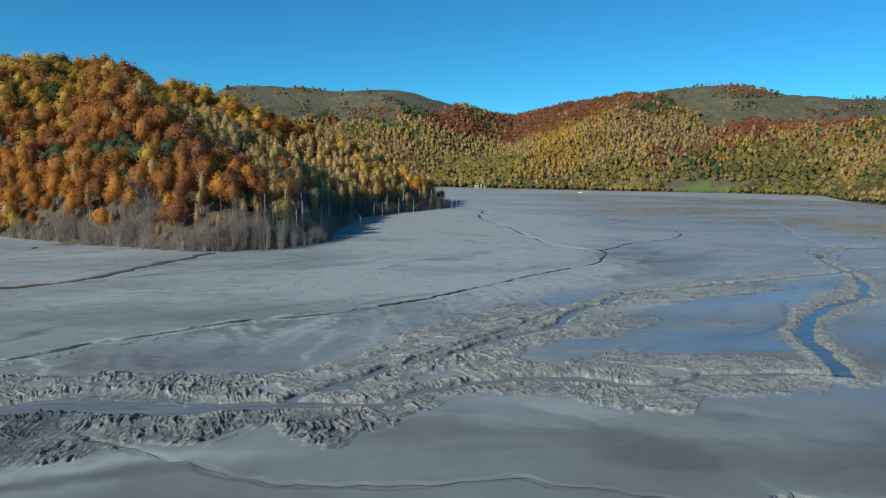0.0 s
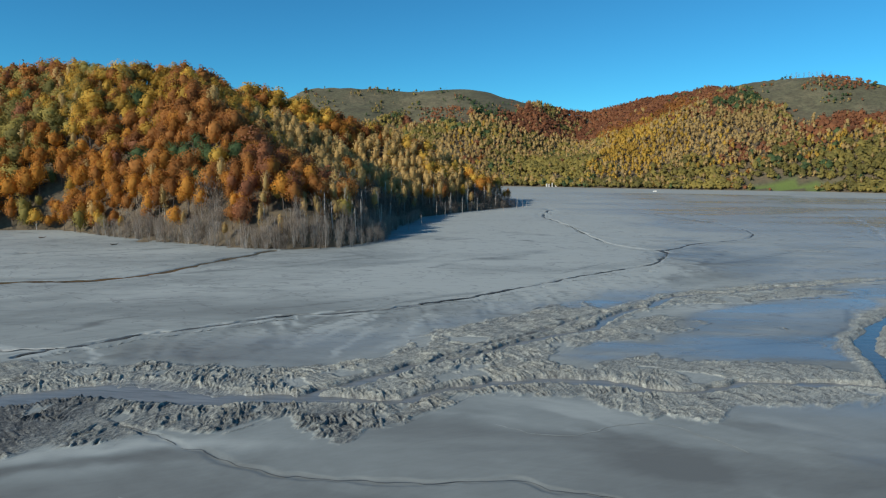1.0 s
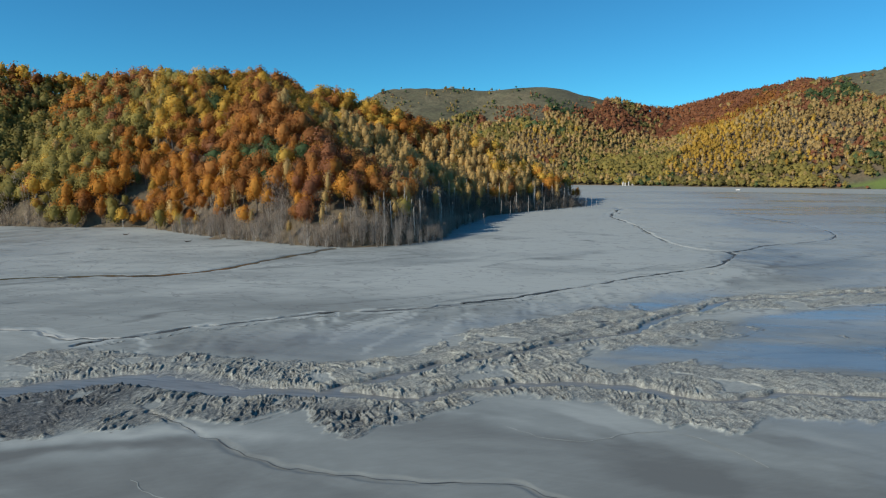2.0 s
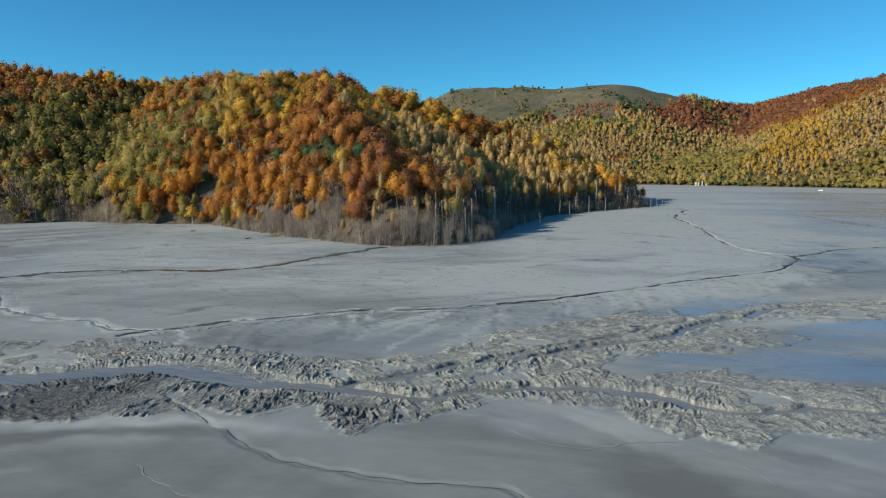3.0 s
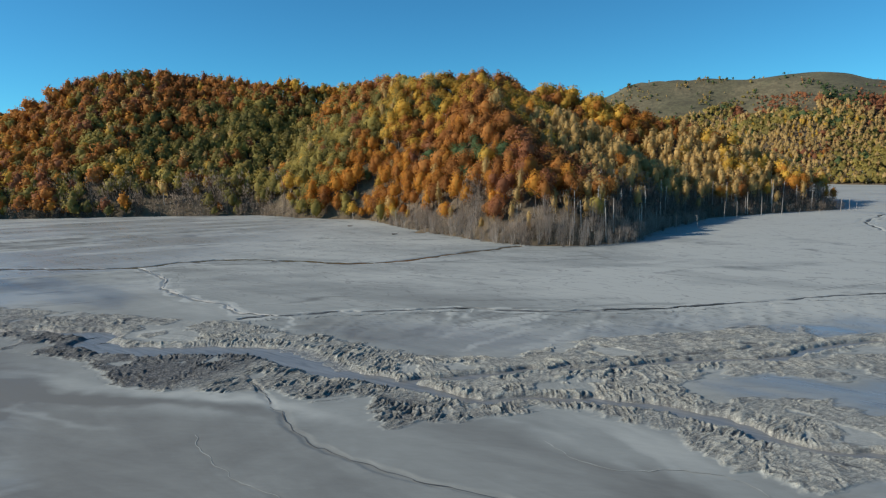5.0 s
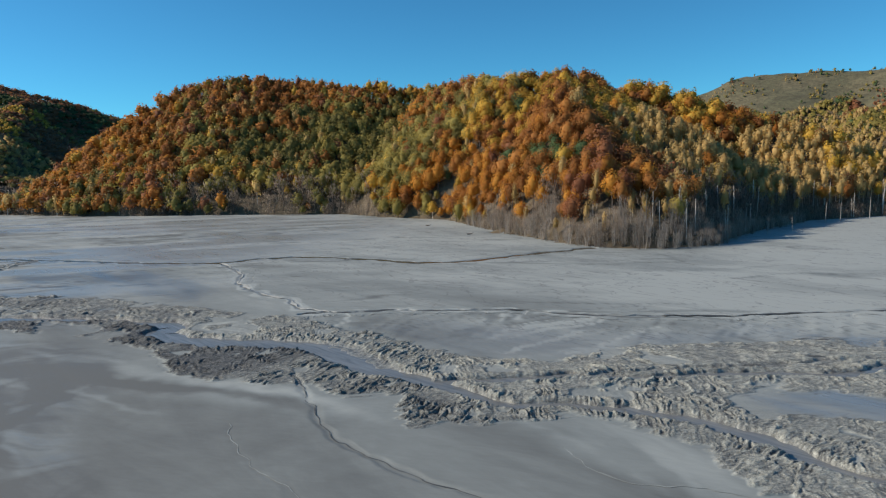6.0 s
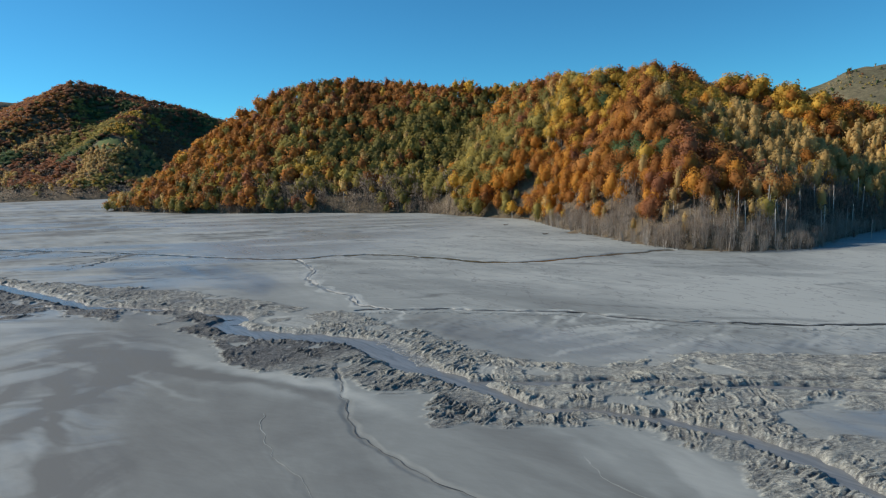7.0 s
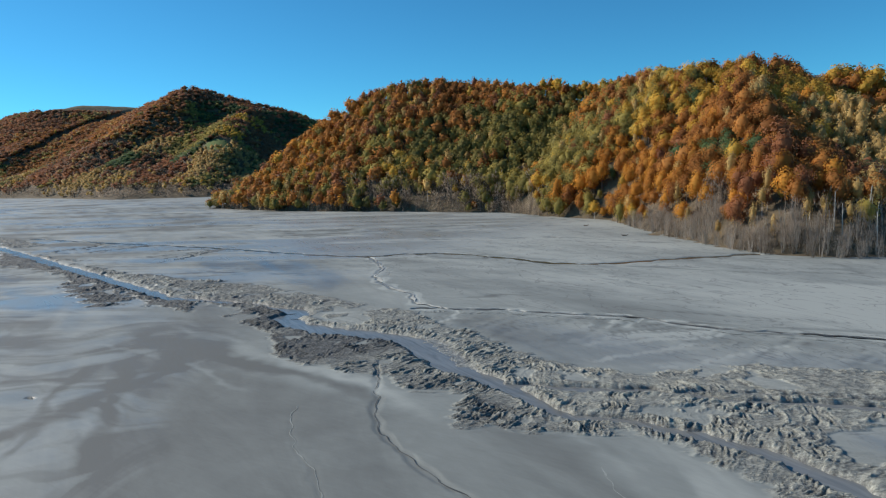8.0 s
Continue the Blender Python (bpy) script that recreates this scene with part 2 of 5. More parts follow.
rill_mat = water_material("rill_bed", (0.085, 0.09, 0.088), 0.6)
pale_bed_mat = water_material("pale_channel_bed", (0.47, 0.475, 0.43), 0.8)
wash_mat = water_material("wash_silt", (0.27, 0.295, 0.28), 0.85)
brown_mat = water_material("creek_water", (0.060, 0.058, 0.044), 0.2)
litter_mat = soil_material("forest_floor", False)
meadow_mat = soil_material("hill_grass", True)

# ---- plan: shores, ridges and channels, in metres ----
HEAD_SHORE = [(-610, 140), (-489, 185), (-400, 248), (-320, 297), (-277, 295), (-225, 303), (-188, 283), (-140, 261), (-107, 249),
              (-80, 244), (-62, 254), (-49, 277), (-53, 330), (-47, 397), (-24, 437), (8, 482), (0, 560), (-90, 640), (-260, 660),
              (-450, 600), (-620, 420), (-665, 240)]
HEAD_RIDGE = [(-625, 165, 3), (-590, 215, 36), (-568, 270, 77), (-548, 315, 99), (-480, 382, 95), (-400, 418, 87), (-320, 426, 85),
              (-232, 378, 75), (-205, 410, 78), (-192, 460, 76), (-150, 482, 60), (-110, 492, 47), (-62, 500, 33), (-19, 497, 10), (4, 492, 2)]
HEAD_SPUR = [(-205, 400, 78), (-165, 345, 57), (-122, 300, 36), (-95, 272, 19), (-70, 254, 1)]
NORTH_SHORE = [(-900, 940), (-500, 930), (-200, 890), (-60, 850), (40, 830), (120, 795), (205, 768), (325, 735), (400, 692), (372, 600),
               (368, 548), (420, 505), (700, 440), (1500, 440), (1500, 1700), (-900, 1700)]
NORTH_RIDGE = [(-900, 1080, 110), (-600, 1060, 105), (-440, 1080, 122), (-381, 1106, 142), (-354, 1115, 155), (-275, 1140, 158), (-180, 1150, 156),
               (-76, 1159, 156), (-14, 1170, 141), (46, 1190, 130), (118, 1200, 124), (197, 1190, 129), (258, 1145, 134), (310, 1090, 139),
               (350, 1045, 148), (385, 1000, 149), (420, 966, 148), (447, 950, 140), (480, 935, 131), (520, 920, 127), (610, 918, 123), (1000, 850, 118), (1400, 850, 100)]
WEST_SHORE = [(-760, 640), (-880, 400), (-918, 183), (-995, 78), (-1183, 4), (-1344, -87), (-1700, -330), (-2400, -700), (-2700, 300), (-2100, 1100), (-1000, 1000)]
WEST_RIDGE = [(-1080, 800, 40), (-1230, 690, 112), (-1308, 512, 126), (-1321, 461, 141), (-1340, 407, 157), (-1358, 319, 181), (-1367, 262, 193),
              (-1384, 222, 184), (-1577, 154, 158), (-1806, 216, 192), (-1816, 66, 199), (-1827, -59, 177), (-2140, -209, 168)]
WEST_SPUR = [(-1372, 235, 190), (-1330, 130, 120), (-1330, 40, 62), (-1350, -40, 20)]
WEST_SPUR_B = [(-1362, 290, 186), (-1200, 225, 92), (-1020, 185, 22)]


def hill(shore, ridges, x, y, power=1.0):
    """Height between a shore and its ridges: nothing at the shore, the ridge's own height on its line."""
    poly = np.array(shore, float)
    closed = np.vstack([poly, poly[:1]])
    df, _ = line_dist(x, y, closed)
    ins = inside(x, y, poly)
    h = np.zeros(x.shape)
    for r in ridges:
        line = smooth_line(r, 4)
        dr, along = line_dist(x, y, line)
        zr = np.interp(along, np.linspace(0, 1, len(line)), line[:, 2])
        h = np.maximum(h, zr * (df / (df + dr + 1e-6)) ** power)
    return np.where(ins, h, -0.25 * df), np.where(ins, df, -df)


def head_height(x, y):
    h, df = hill(HEAD_SHORE, [HEAD_RIDGE, HEAD_SPUR], x, y, 0.9)
    h = h * 1.055
    g, _ = line_dist(x, y, [(-318, 290), (-350, 340), (-372, 390)])
    h = h - np.where(df > 0, 1, 0) * 16 * np.exp(-(g / 26) ** 2) * step(0, 60, df)
    g, _ = line_dist(x, y, [(-70, 420), (-110, 430), (-160, 425)])
    h = h - 12 * np.exp(-(g / 22) ** 2) * step(5, 60, df)
    g, _ = line_dist(x, y, [(-228, 458), (-200, 454), (-168, 446), (-140, 440)])
    h = h - 15 * np.exp(-(g / 16) ** 2)
    h = h + step(4, 60, df) * 7 * fbm(x / 60, y / 60, 11, 3)
    return np.where(df > 0, h * step(2, 14, df) - 0.6 * step(9, 3, df + 3 * vnoise(x / 8, y / 8, 13)), h), df


def north_height(x, y):
    h, df = hill(NORTH_SHORE, [NORTH_RIDGE], x, y, 0.85)
    g, _ = line_dist(x, y, [(-10, 850), (60, 960), (118, 1150)])
    h = h - 26 * np.exp(-(g / 60) ** 2) * step(0, 150, df)
    g, _ = line_dist(x, y, [(-260, 900), (-200, 1000), (-180, 1080)])
    h = h - 14 * np.exp(-(g / 50) ** 2) * step(0, 150, df)
    k = step(10, 120, df) * (1 - 0.75 * step(100, 130, h))
    h = h + k * 18 * fbm(x / 130, y / 130, 21, 3)
    return np.where(df > 0, h * step(-6, 30, df) - 0.5 * step(8, 2, df), h), df


# folds of the west hills: valleys (negative) and spurs, from the top down
WEST_FOLDS = [([(-1300, 300), (-1277, 284), (-1203, 228), (-1120, 172), (-990, 140)], -34, 44), ([(-1290, 205), (-1245, 150), (-1226, 92), (-1205, 0)], -30, 34),
              ([(-1400, 140), (-1440, 60), (-1470, -20), (-1500, -120)], -44, 60), ([(-1300, 440), (-1170, 385), (-1054, 335), (-965, 265)], -36, 48),
              ([(-1368, 255), (-1318, 195), (-1296, 140), (-1300, 90), (-1310, 20)], 24, 36), ([(-1250, 190), (-1200, 130), (-1160, 72), (-1150, 20)], 22, 30),
              ([(-1330, 370), (-1210, 300), (-1100, 260), (-1000, 210)], 26, 42), ([(-1650, 120), (-1620, 30), (-1600, -80)], 26, 50)]


def west_height(x, y):
    h, df = hill(WEST_SHORE, [WEST_RIDGE, WEST_SPUR, WEST_SPUR_B], x, y, 1.0)
    low = step(0, 110, df)
    for pts, deep, wide in WEST_FOLDS:
        g, along = line_dist(x, y, pts)
        h = h + 0.42 * low * deep * np.exp(-(g / wide) ** 2) * step(0, 0.25, along)
    k = step(10, 120, df) * (1 - 0.75 * step(110, 150, h))
    return 1.05 * h + k * 22 * fbm(x / 170, y / 170, 31, 3), df


RIVER = [(-420, -30), (-339, -2), (-295, 11), (-230, 30), (-188, 42), (-159, 50), (-138, 57), (-122, 68), (-110, 76), (-97, 81), (-92, 76), (-83, 77),
         (-72, 83), (-65, 88.5), (-58, 92.5), (-51, 92.6), (-44, 91.5), (-35, 90.7), (-27, 91.5), (-21, 92), (-11, 92.5), (-3, 97), (4, 101), (13, 104.5), (22, 105),
         (30, 102), (37, 102), (48, 107), (59, 108), (66, 107)]
RIVER_EAST = [(66, 107), (69.5, 108.5), (73, 118), (75, 130), (81, 142), (92, 155), (109, 169), (119, 180), (132, 203), (136, 225), (149, 254), (167, 274), (195, 280), (260, 300)]
BRANCH = [(-24.4, 92.2), (-20.9, 96.8), (-15, 102.6), (-6.6, 111), (1.6, 117.5), (9.5, 125.8), (18, 133), (23, 136.5), (27, 143), (31, 152), (37, 158), (42, 163.5), (48, 172), (55, 177), (67, 182), (88, 192), (110, 202), (150, 222)]
BRANCH_B = [(-8, 109.2), (-5, 114.8), (0.3, 121.2), (9, 130), (17, 139), (28, 154)]
THIN = [(-82, 106), (-79, 112), (-74, 116), (-66, 125), (-55, 133), (-46, 141), (-29, 148), (-18, 156), (-5, 166), (7, 179), (20, 193), (36, 210), (53, 226),
        (60, 242), (64, 260), (49, 274), (41, 309), (31, 372), (23, 408), (30, 470)]
THIN_B = [(64, 260), (84, 285), (112, 308), (120, 360), (90, 440)]
EAST_B = [(151, 256), (160, 272), (167, 290), (174, 323), (186, 352), (196, 384), (214, 440)]
SIDE = [(-79, 112), (-88, 110), (-102, 113), (-118, 114), (-136, 119), (-152, 127), (-177, 134)]
CREEK = [(-88, 246), (-98, 217), (-105, 191), (-118, 179), (-141, 172), (-161, 164), (-175, 148), (-178, 134), (-198, 119), (-221, 106), (-248, 93), (-282, 72), (-319, 49), (-380, 12)]
RILL = [(-46, 79), (-40, 77), (-31, 74), (-22, 70), (-15, 68), (-7, 68.5), (2, 69), (10, 69.5), (20, 67), (34, 65), (52, 66)]
RIM = [(-4, 90), (0, 88.3), (6, 86), (11, 83.4), (16, 83), (20, 85.5), (25, 88.6), (29, 88), (33, 84.5), (36, 80.5)]
RILL_B = [(-34, 62), (-28, 58.5), (-20, 57), (-10, 57), (0, 56)]
lines = {k: smooth_line(v, 5) for k, v in dict(river=RIVER, east=RIVER_EAST, branch=BRANCH, branch_b=BRANCH_B, thin=THIN, thin_b=THIN_B,
                                                side=SIDE, east_b=EAST_B, creek=CREEK, rill=RILL, rill_b=RILL_B).items()}


DAMP = [([(-104, 41), (-86, 50), (-68, 55), (-55, 62), (-44, 68), (-33, 72), (-24, 74)], 2.3, 0.9), ([(-48, 38), (-35, 38), (-26, 36), (-16, 32)], 2.2, 0.5),
        ([(-40, 12), (-48, 26), (-56, 38), (-66, 47), (-80, 52)], 2.6, 1.15), ([(-78, 37), (-61, 30), (-46, 27), (-35, 24)], 1.5, 0.9), ([(-78, 40), (-62, 39), (-50, 36.5), (-36, 36), (-23, 32)], 1.6, 1.0),
        ([(-74, 22), (-72, 26), (-66, 36)], 2.0, 0.5), ([(-108, 18), (-88, 35), (-82, 48)], 4.0, 0.5), ([(-6, 227), (17, 246), (45, 268)], 9.0, 0.5), ([(-12, 312), (24, 318)], 9.0, 0.5),
        ([(-70, 110), (-56, 118), (-38, 108)], 7.0, 0.35)]


# dark combs of mud that fan out below the creek, and their widths
COMBS = [([(-250, 92), (-247, 84), (-244, 74), (-243, 58)], 1.7), ([(-247, 91), (-238, 80), (-228, 72), (-220, 60)], 1.3), ([(-248, 92), (-242, 80), (-235, 69), (-232, 60)], 1.0),
         ([(-254, 90), (-255, 78), (-260, 64)], 1.3), ([(-290, 62), (-286, 50), (-282, 36)], 1.3), ([(-318, 44), (-306, 34), (-296, 22)], 1.5), ([(-300, 56), (-300, 44), (-294, 32)], 1.0)]
BASIN = [(-4, 12), (-14, 30), (-30, 40), (-48, 45), (-60, 53), (-54, 59), (-43, 65), (-29, 73), (-12, 83), (-4, 88)] + [(1, 89), (5, 88), (9, 86), (13, 85), (17, 84), (24, 82), (29, 81), (33, 79)] + [(46, 40), (40, 15)]     # the smooth, olive-grey hollow before the river


# crusted banks, each as an outline
CRUSTS = [
    # north bank, from far upstream to the tip between the two arms
    [(-301, 10), (-237, 36), (-195, 49), (-176, 60), (-146, 79), (-130, 86), (-110, 93), (-93, 98), (-75, 103), (-63, 103.6), (-43, 104.6), (-33, 104.7), (-25, 107),
     (-19, 111), (-14, 115), (-12, 125), (-4, 137), (5, 145), (15, 157), (25, 164), (28, 154), (17, 140), (8, 131), (0, 122), (-7.6, 113.5), (-16, 104.4), (-21.5, 97.7),
     (-26, 94.4), (-35, 94.6), (-47, 97), (-57, 98), (-68, 92), (-79, 86), (-94, 84), (-109, 83), (-126, 69), (-159, 58), (-193, 43), (-275, 16)],
    [(-6.5, 112), (1, 120), (9, 128.7), (18, 137), (22, 141), (27, 150), (24, 137), (19, 132), (10, 125), (2, 117), (-3, 112)],
    [(2.5, 114), (8.6, 121), (15.3, 127), (15, 122), (12.3, 118), (14, 114), (7.5, 113)],
    [(17, 124), (21, 131), (29, 139), (37, 149), (44, 151), (37, 142), (30, 136), (35, 134), (28, 130)],
    [(37, 141), (42, 147), (49, 147.5), (45, 141), (40, 138)],
    # between the arm and the river
    [(-22, 93), (-14, 101), (-6, 109), (3, 112.6), (10.6, 112.7), (17, 112), (25, 115), (34, 120.5), (36, 116.5), (48, 117), (60, 117), (70, 112), (66, 108), (48, 109.5),
     (43, 106.4), (37, 101), (33, 100.7), (26, 104.8), (22, 108.5), (14, 106), (6, 103), (-2, 98.7), (-11, 94)],
    # south bank
    [(-26, 88.5), (-17, 90.6), (-10, 92.5), (-1, 97), (7, 100.7), (14, 103), (22, 105), (28, 101), (33, 98.4), (38, 100), (47, 106), (60, 106), (62, 101), (46, 97), (41, 97),
     (38, 92), (35, 90), (29, 91.5), (24, 94.5), (19, 98.6), (7, 98.5), (-0.5, 95.8), (-4, 91), (-6.6, 86), (-12, 82), (-13, 78), (-18, 81), (-23, 85)],
    [(-62, 67), (-70, 77), (-66, 81), (-63, 87), (-55, 90), (-44, 86.5), (-35, 86), (-26, 88.5), (-23, 86), (-28, 84), (-31, 80), (-37, 80), (-44, 76), (-51, 71.5)],
    [(-104, 65), (-106, 78), (-99, 80), (-92, 75.4), (-80, 77), (-71, 81), (-64, 75), (-62, 67), (-74, 70), (-91, 67)],
    [(-150, 61), (-117, 73), (-105, 83), (-101, 78), (-103, 70), (-126, 67)],
    [(-219, 27), (-190, 39), (-168, 42), (-152, 46.5), (-139, 45), (-139, 40), (-143, 35), (-158, 33), (-178, 29)],
    [(-162, 46), (-139, 54), (-124, 60), (-116, 57), (-128, 52), (-145, 48)],
    [(-316, 0), (-290, 9), (-240, 24), (-212, 28), (-231, 21), (-244, 12), (-275, 3)],
    [(-410, -8), (-368, 8), (-336, 19), (-329, 10), (-347, -3)],
    # along the eastern arm and its upper end
    [(28, 155), (38, 164), (48, 176), (60, 184), (90, 198), (112, 207), (100, 196), (70, 181), (56, 172), (46, 165), (36, 155)],
    [(50, 166), (66, 176), (88, 188), (96, 184), (80, 176), (64, 168)],
]
# wet ground, as outlines: how wet, how soft the edge
POOLS = [
    (1.0, 2.5, [(14, 118), (24, 126), (34, 130), (47, 142), (47, 154), (69, 168), (86, 178), (98, 175), (99, 170), (83, 150), (73, 134), (68, 121), (54, 118), (43, 116), (34, 119), (22, 114)]),
    (0.85, 4.0, [(9, 154), (23, 168), (34, 182), (48, 188), (53, 175), (40, 163), (27, 155)]),
    (1.0, 4.0, [(87, 180), (105, 193), (123, 203), (140, 198), (116, 183), (97, 177)]),
    (0.75, 5.0, [(88, 150), (118, 170), (150, 190), (150, 130), (80, 112), (77, 118), (82, 135)]),
    (0.42, 5.0, [(-64, 106), (-55, 120), (-36, 131), (-10, 142), (0, 160), (12, 160), (2, 142), (-8, 128), (-15, 118), (-22, 110), (-30, 107), (-47, 107)]),
    (0.40, 5.0, [(40, 96), (62, 104), (80, 108), (95, 95), (80, 78), (50, 80)]),
    (0.55, 6.0, [(-230, 82), (-190, 106), (-150, 112), (-128, 106), (-120, 96), (-150, 88), (-190, 70)]),
]
# fine pale rills that run down from the thin channel
RILLETS = [[(-26, 146), (-24, 133), (-24.6, 122), (-25, 112)], [(-12, 148), (-14, 139), (-15, 128), (-15.6, 120)], [(3, 175), (1, 163), (3, 150)],
           [(-42, 141), (-38, 128), (-34, 118)], [(-76, 113), (-69, 109), (-68, 104)], [(18, 190), (14, 176), (16, 166)]]


def bent(x, y):
    """The place, shifted by the small windings that all channels share."""
    return (x + 1.7 * fbm(x / 9, y / 9, 41, 3) + 0.9 * fbm(x / 2.5, y / 2.5, 43, 2), y + 1.7 * fbm(x / 9, y / 9, 47, 3) + 0.9 * fbm(x / 2.5, y / 2.5, 49, 2))


def depth_in(x, y, outline):
    """Metres inside an outline (negative outside, -20 far from it)."""
    poly = np.array(outline, float)
    out = np.full(x.shape, -20.0)
    lo, hi = poly.min(0) - 12, poly.max(0) + 12
    near = np.where((x > lo[0]) & (x < hi[0]) & (y > lo[1]) & (y < hi[1]))[0]
    if len(near):
        px, py = x[near], y[near]
        out[near] = line_dist(px, py, np.vstack([poly, poly[:1]]))[0] * np.where(inside(px, py, poly), 1.0, -1.0)
    return out


def ridges(x, y, seed, octaves=2):
    """Sharp crests between 0 and 1."""
    s, a = 0.0, 0.0
    for k in range(octaves):
        s = s + (1 - np.minimum(1, 2.9 * np.abs(vnoise(x * 2 ** k + 5.1 * k, y * 2 ** k, seed + k)))) * 0.5 ** k
        a += 0.5 ** k
    return s / a

SLACK = [(-4, 8), (-16, 32), (-32, 41), (-50, 46), (-62, 54), (-80, 62), (-102, 58), (-180, 26), (-330, -22), (-330, -150), (0, -100)]     # slack water to the west


def ground_height(x, y):
    """Height, wetness, crust, tone and darkness of crust on the tailings flat."""
    far = np.hypot(x, y) > 700
    wx, wy = bent(x, y)
    d = {k: line_dist(wx, wy, v) for k, v in lines.items()}
    wob = fbm(x / 13, y / 13, 51, 4)
    comb = fbm(x / 1.6, y / 7, 53, 3)
    rv, ra = d["river"]
    de, ea = d["east"]
    north = line_side(wx, wy, RIVER)
    # crusted banks with ragged, combed edges
    u, v = 0.58 * x + 0.815 * y, 0.58 * y - 0.815 * x
    fray = 1.6 * fbm(x / 5, y / 5, 55, 3) + 1.9 * fbm(u / 5, v / 0.9, 56, 2)
    # far upstream the crust lies in long thin combs
    fray = fray + step(-112, -150, x) * (6.5 * fbm((0.3 * x + 0.95 * y) / 15, (0.95 * x - 0.3 * y) / 2.6, 54, 3) - 0.6)
    crust = np.zeros(x.shape)
    for outline in CRUSTS:
        crust = np.maximum(crust, step(-0.7, 0.9, depth_in(wx, wy, outline) + fray + 0.9))
    crust = np.maximum(crust, step(1.2, -1.2, de - 4.4 - 1.2 * fray - 3 * wob))
    combs = np.zeros(x.shape)
    for pts, width in COMBS:
        g, along = line_dist(wx + 1.5 * wob, wy, pts)
        combs = np.maximum(combs, step(1.0, 0.5, g / (width * (1.3 - along) * (1 + 1.5 * wob))))
    crust = np.maximum(crust, 0.9 * combs)
    crust = crust * (1 - 0.8 * step(0.30, 0.40, fbm(x / 9, y / 9, 57, 4)))
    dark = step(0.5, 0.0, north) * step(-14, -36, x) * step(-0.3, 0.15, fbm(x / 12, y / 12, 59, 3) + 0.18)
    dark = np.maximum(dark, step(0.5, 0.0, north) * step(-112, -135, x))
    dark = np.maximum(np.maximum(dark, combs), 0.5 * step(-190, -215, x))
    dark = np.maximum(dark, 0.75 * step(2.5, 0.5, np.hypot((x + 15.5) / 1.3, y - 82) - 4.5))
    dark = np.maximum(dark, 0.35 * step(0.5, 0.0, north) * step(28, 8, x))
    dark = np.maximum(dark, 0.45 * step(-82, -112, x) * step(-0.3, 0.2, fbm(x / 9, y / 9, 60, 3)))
    half = {"river": np.interp(x, [-300, -230, -160, -125, -108, -100, -92, -80, -66, -58, -48, -40, -30, -22, -10, 6, 26, 36, 66], [2.0, 2.2, 2.0, 1.5, 1.0, 2.0, 2.6, 2.1, 2.2, 2.7, 3.1, 2.7, 1.5, 1.2, 0.85, 0.95, 1.2, 0.8, 0.95]),
            "east": 0.95 + 0.4 * step(0.5, 0.3, ea), "branch": 0.95, "branch_b": 0.6, "thin": 0.62, "thin_b": 0.6, "east_b": 1.6, "side": 0.7, "creek": 1.4, "rill": 0.42, "rill_b": 0.3}
    # the nearest stream: metres from its edge and along it
    edge, run = np.full(x.shape, 99.0), np.zeros(x.shape)
    for k, metres in (("river", 560), ("east", 330), ("branch", 245), ("branch_b", 60)):
        e = d[k][0] - 1.5 * half[k]
        run = np.where(e < edge, d[k][1] * metres + 31 * len(k), run)
        edge = np.minimum(e, edge)
    crust = np.maximum(crust, step(2.6, 0.6, edge + 0.8 * fray) * step(-235, -215, x) * step(140, 90, x))
    # domed banks that break off into the water; gullies comb them down to it
    lean = run + 0.6 * edge * np.where(north > 0.5, 1, -1) + 2.4 * fbm(x / 4.5, y / 4.5, 61, 4)
    face = np.exp(-edge.clip(0, 99) / 3.2)
    lumps = step(-0.34, 0.30, fbm(x / 4, y / 4, 85, 3))
    big = ridges(lean / 2.1, edge / 6.0, 71, 1)
    mid = ridges(lean / 0.9 + 0.5 * big, edge / 2.2 + 0.6 * fbm(x / 2, y / 2, 73, 2), 75, 1) ** 1.5
    fine = ridges(lean / 0.45, edge / 1.0 + 0.5 * mid, 77, 1)
    f1, f2, ox, oy, r1, r2 = cells(lean / 1.1, edge / 2.3, 81)
    slab = (0.04 + 0.22 * face) * (big - 0.45) + (0.06 + 0.27 * lumps) * (mid - 0.25) + (0.04 + 0.08 * lumps) * (fine - 0.4)
    slab = slab + (0.02 + 0.20 * lumps) * (r2 ** 2 - 0.3 + 1.1 * r1 * ox) + 0.14 * fbm(x / 2.2, y / 2.2, 87, 3)
    slab = slab * (1 + 0.3 * dark) + 0.24 * step(0.0, 1.0, edge) * np.exp(-edge.clip(0, 99) / 7.0)
    # masks along the relief: painted highlight on crests, painted shade in cracks
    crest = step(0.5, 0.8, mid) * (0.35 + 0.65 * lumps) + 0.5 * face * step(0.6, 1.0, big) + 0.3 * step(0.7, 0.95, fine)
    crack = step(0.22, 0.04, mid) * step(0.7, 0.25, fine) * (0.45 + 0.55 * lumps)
    broad = fbm(x / 7, y / 7, 89, 3)
    plain = 0.10 * fbm(x / 40, y / 40, 91, 3)
    z = crust ** 1.2 * (0.06 + (0.86 - 0.50 * step(0, 50, x)) * slab + 0.17 * broad) + plain * (1 - crust)
    reach = np.full(x.shape, 99.0)
    wet = np.zeros(x.shape)
    bar = step(-60, -54, x) * step(-30, -36, x) * step(0.45, 0.6, north) * step(0.5, 1.6, rv + 1.2 * comb)
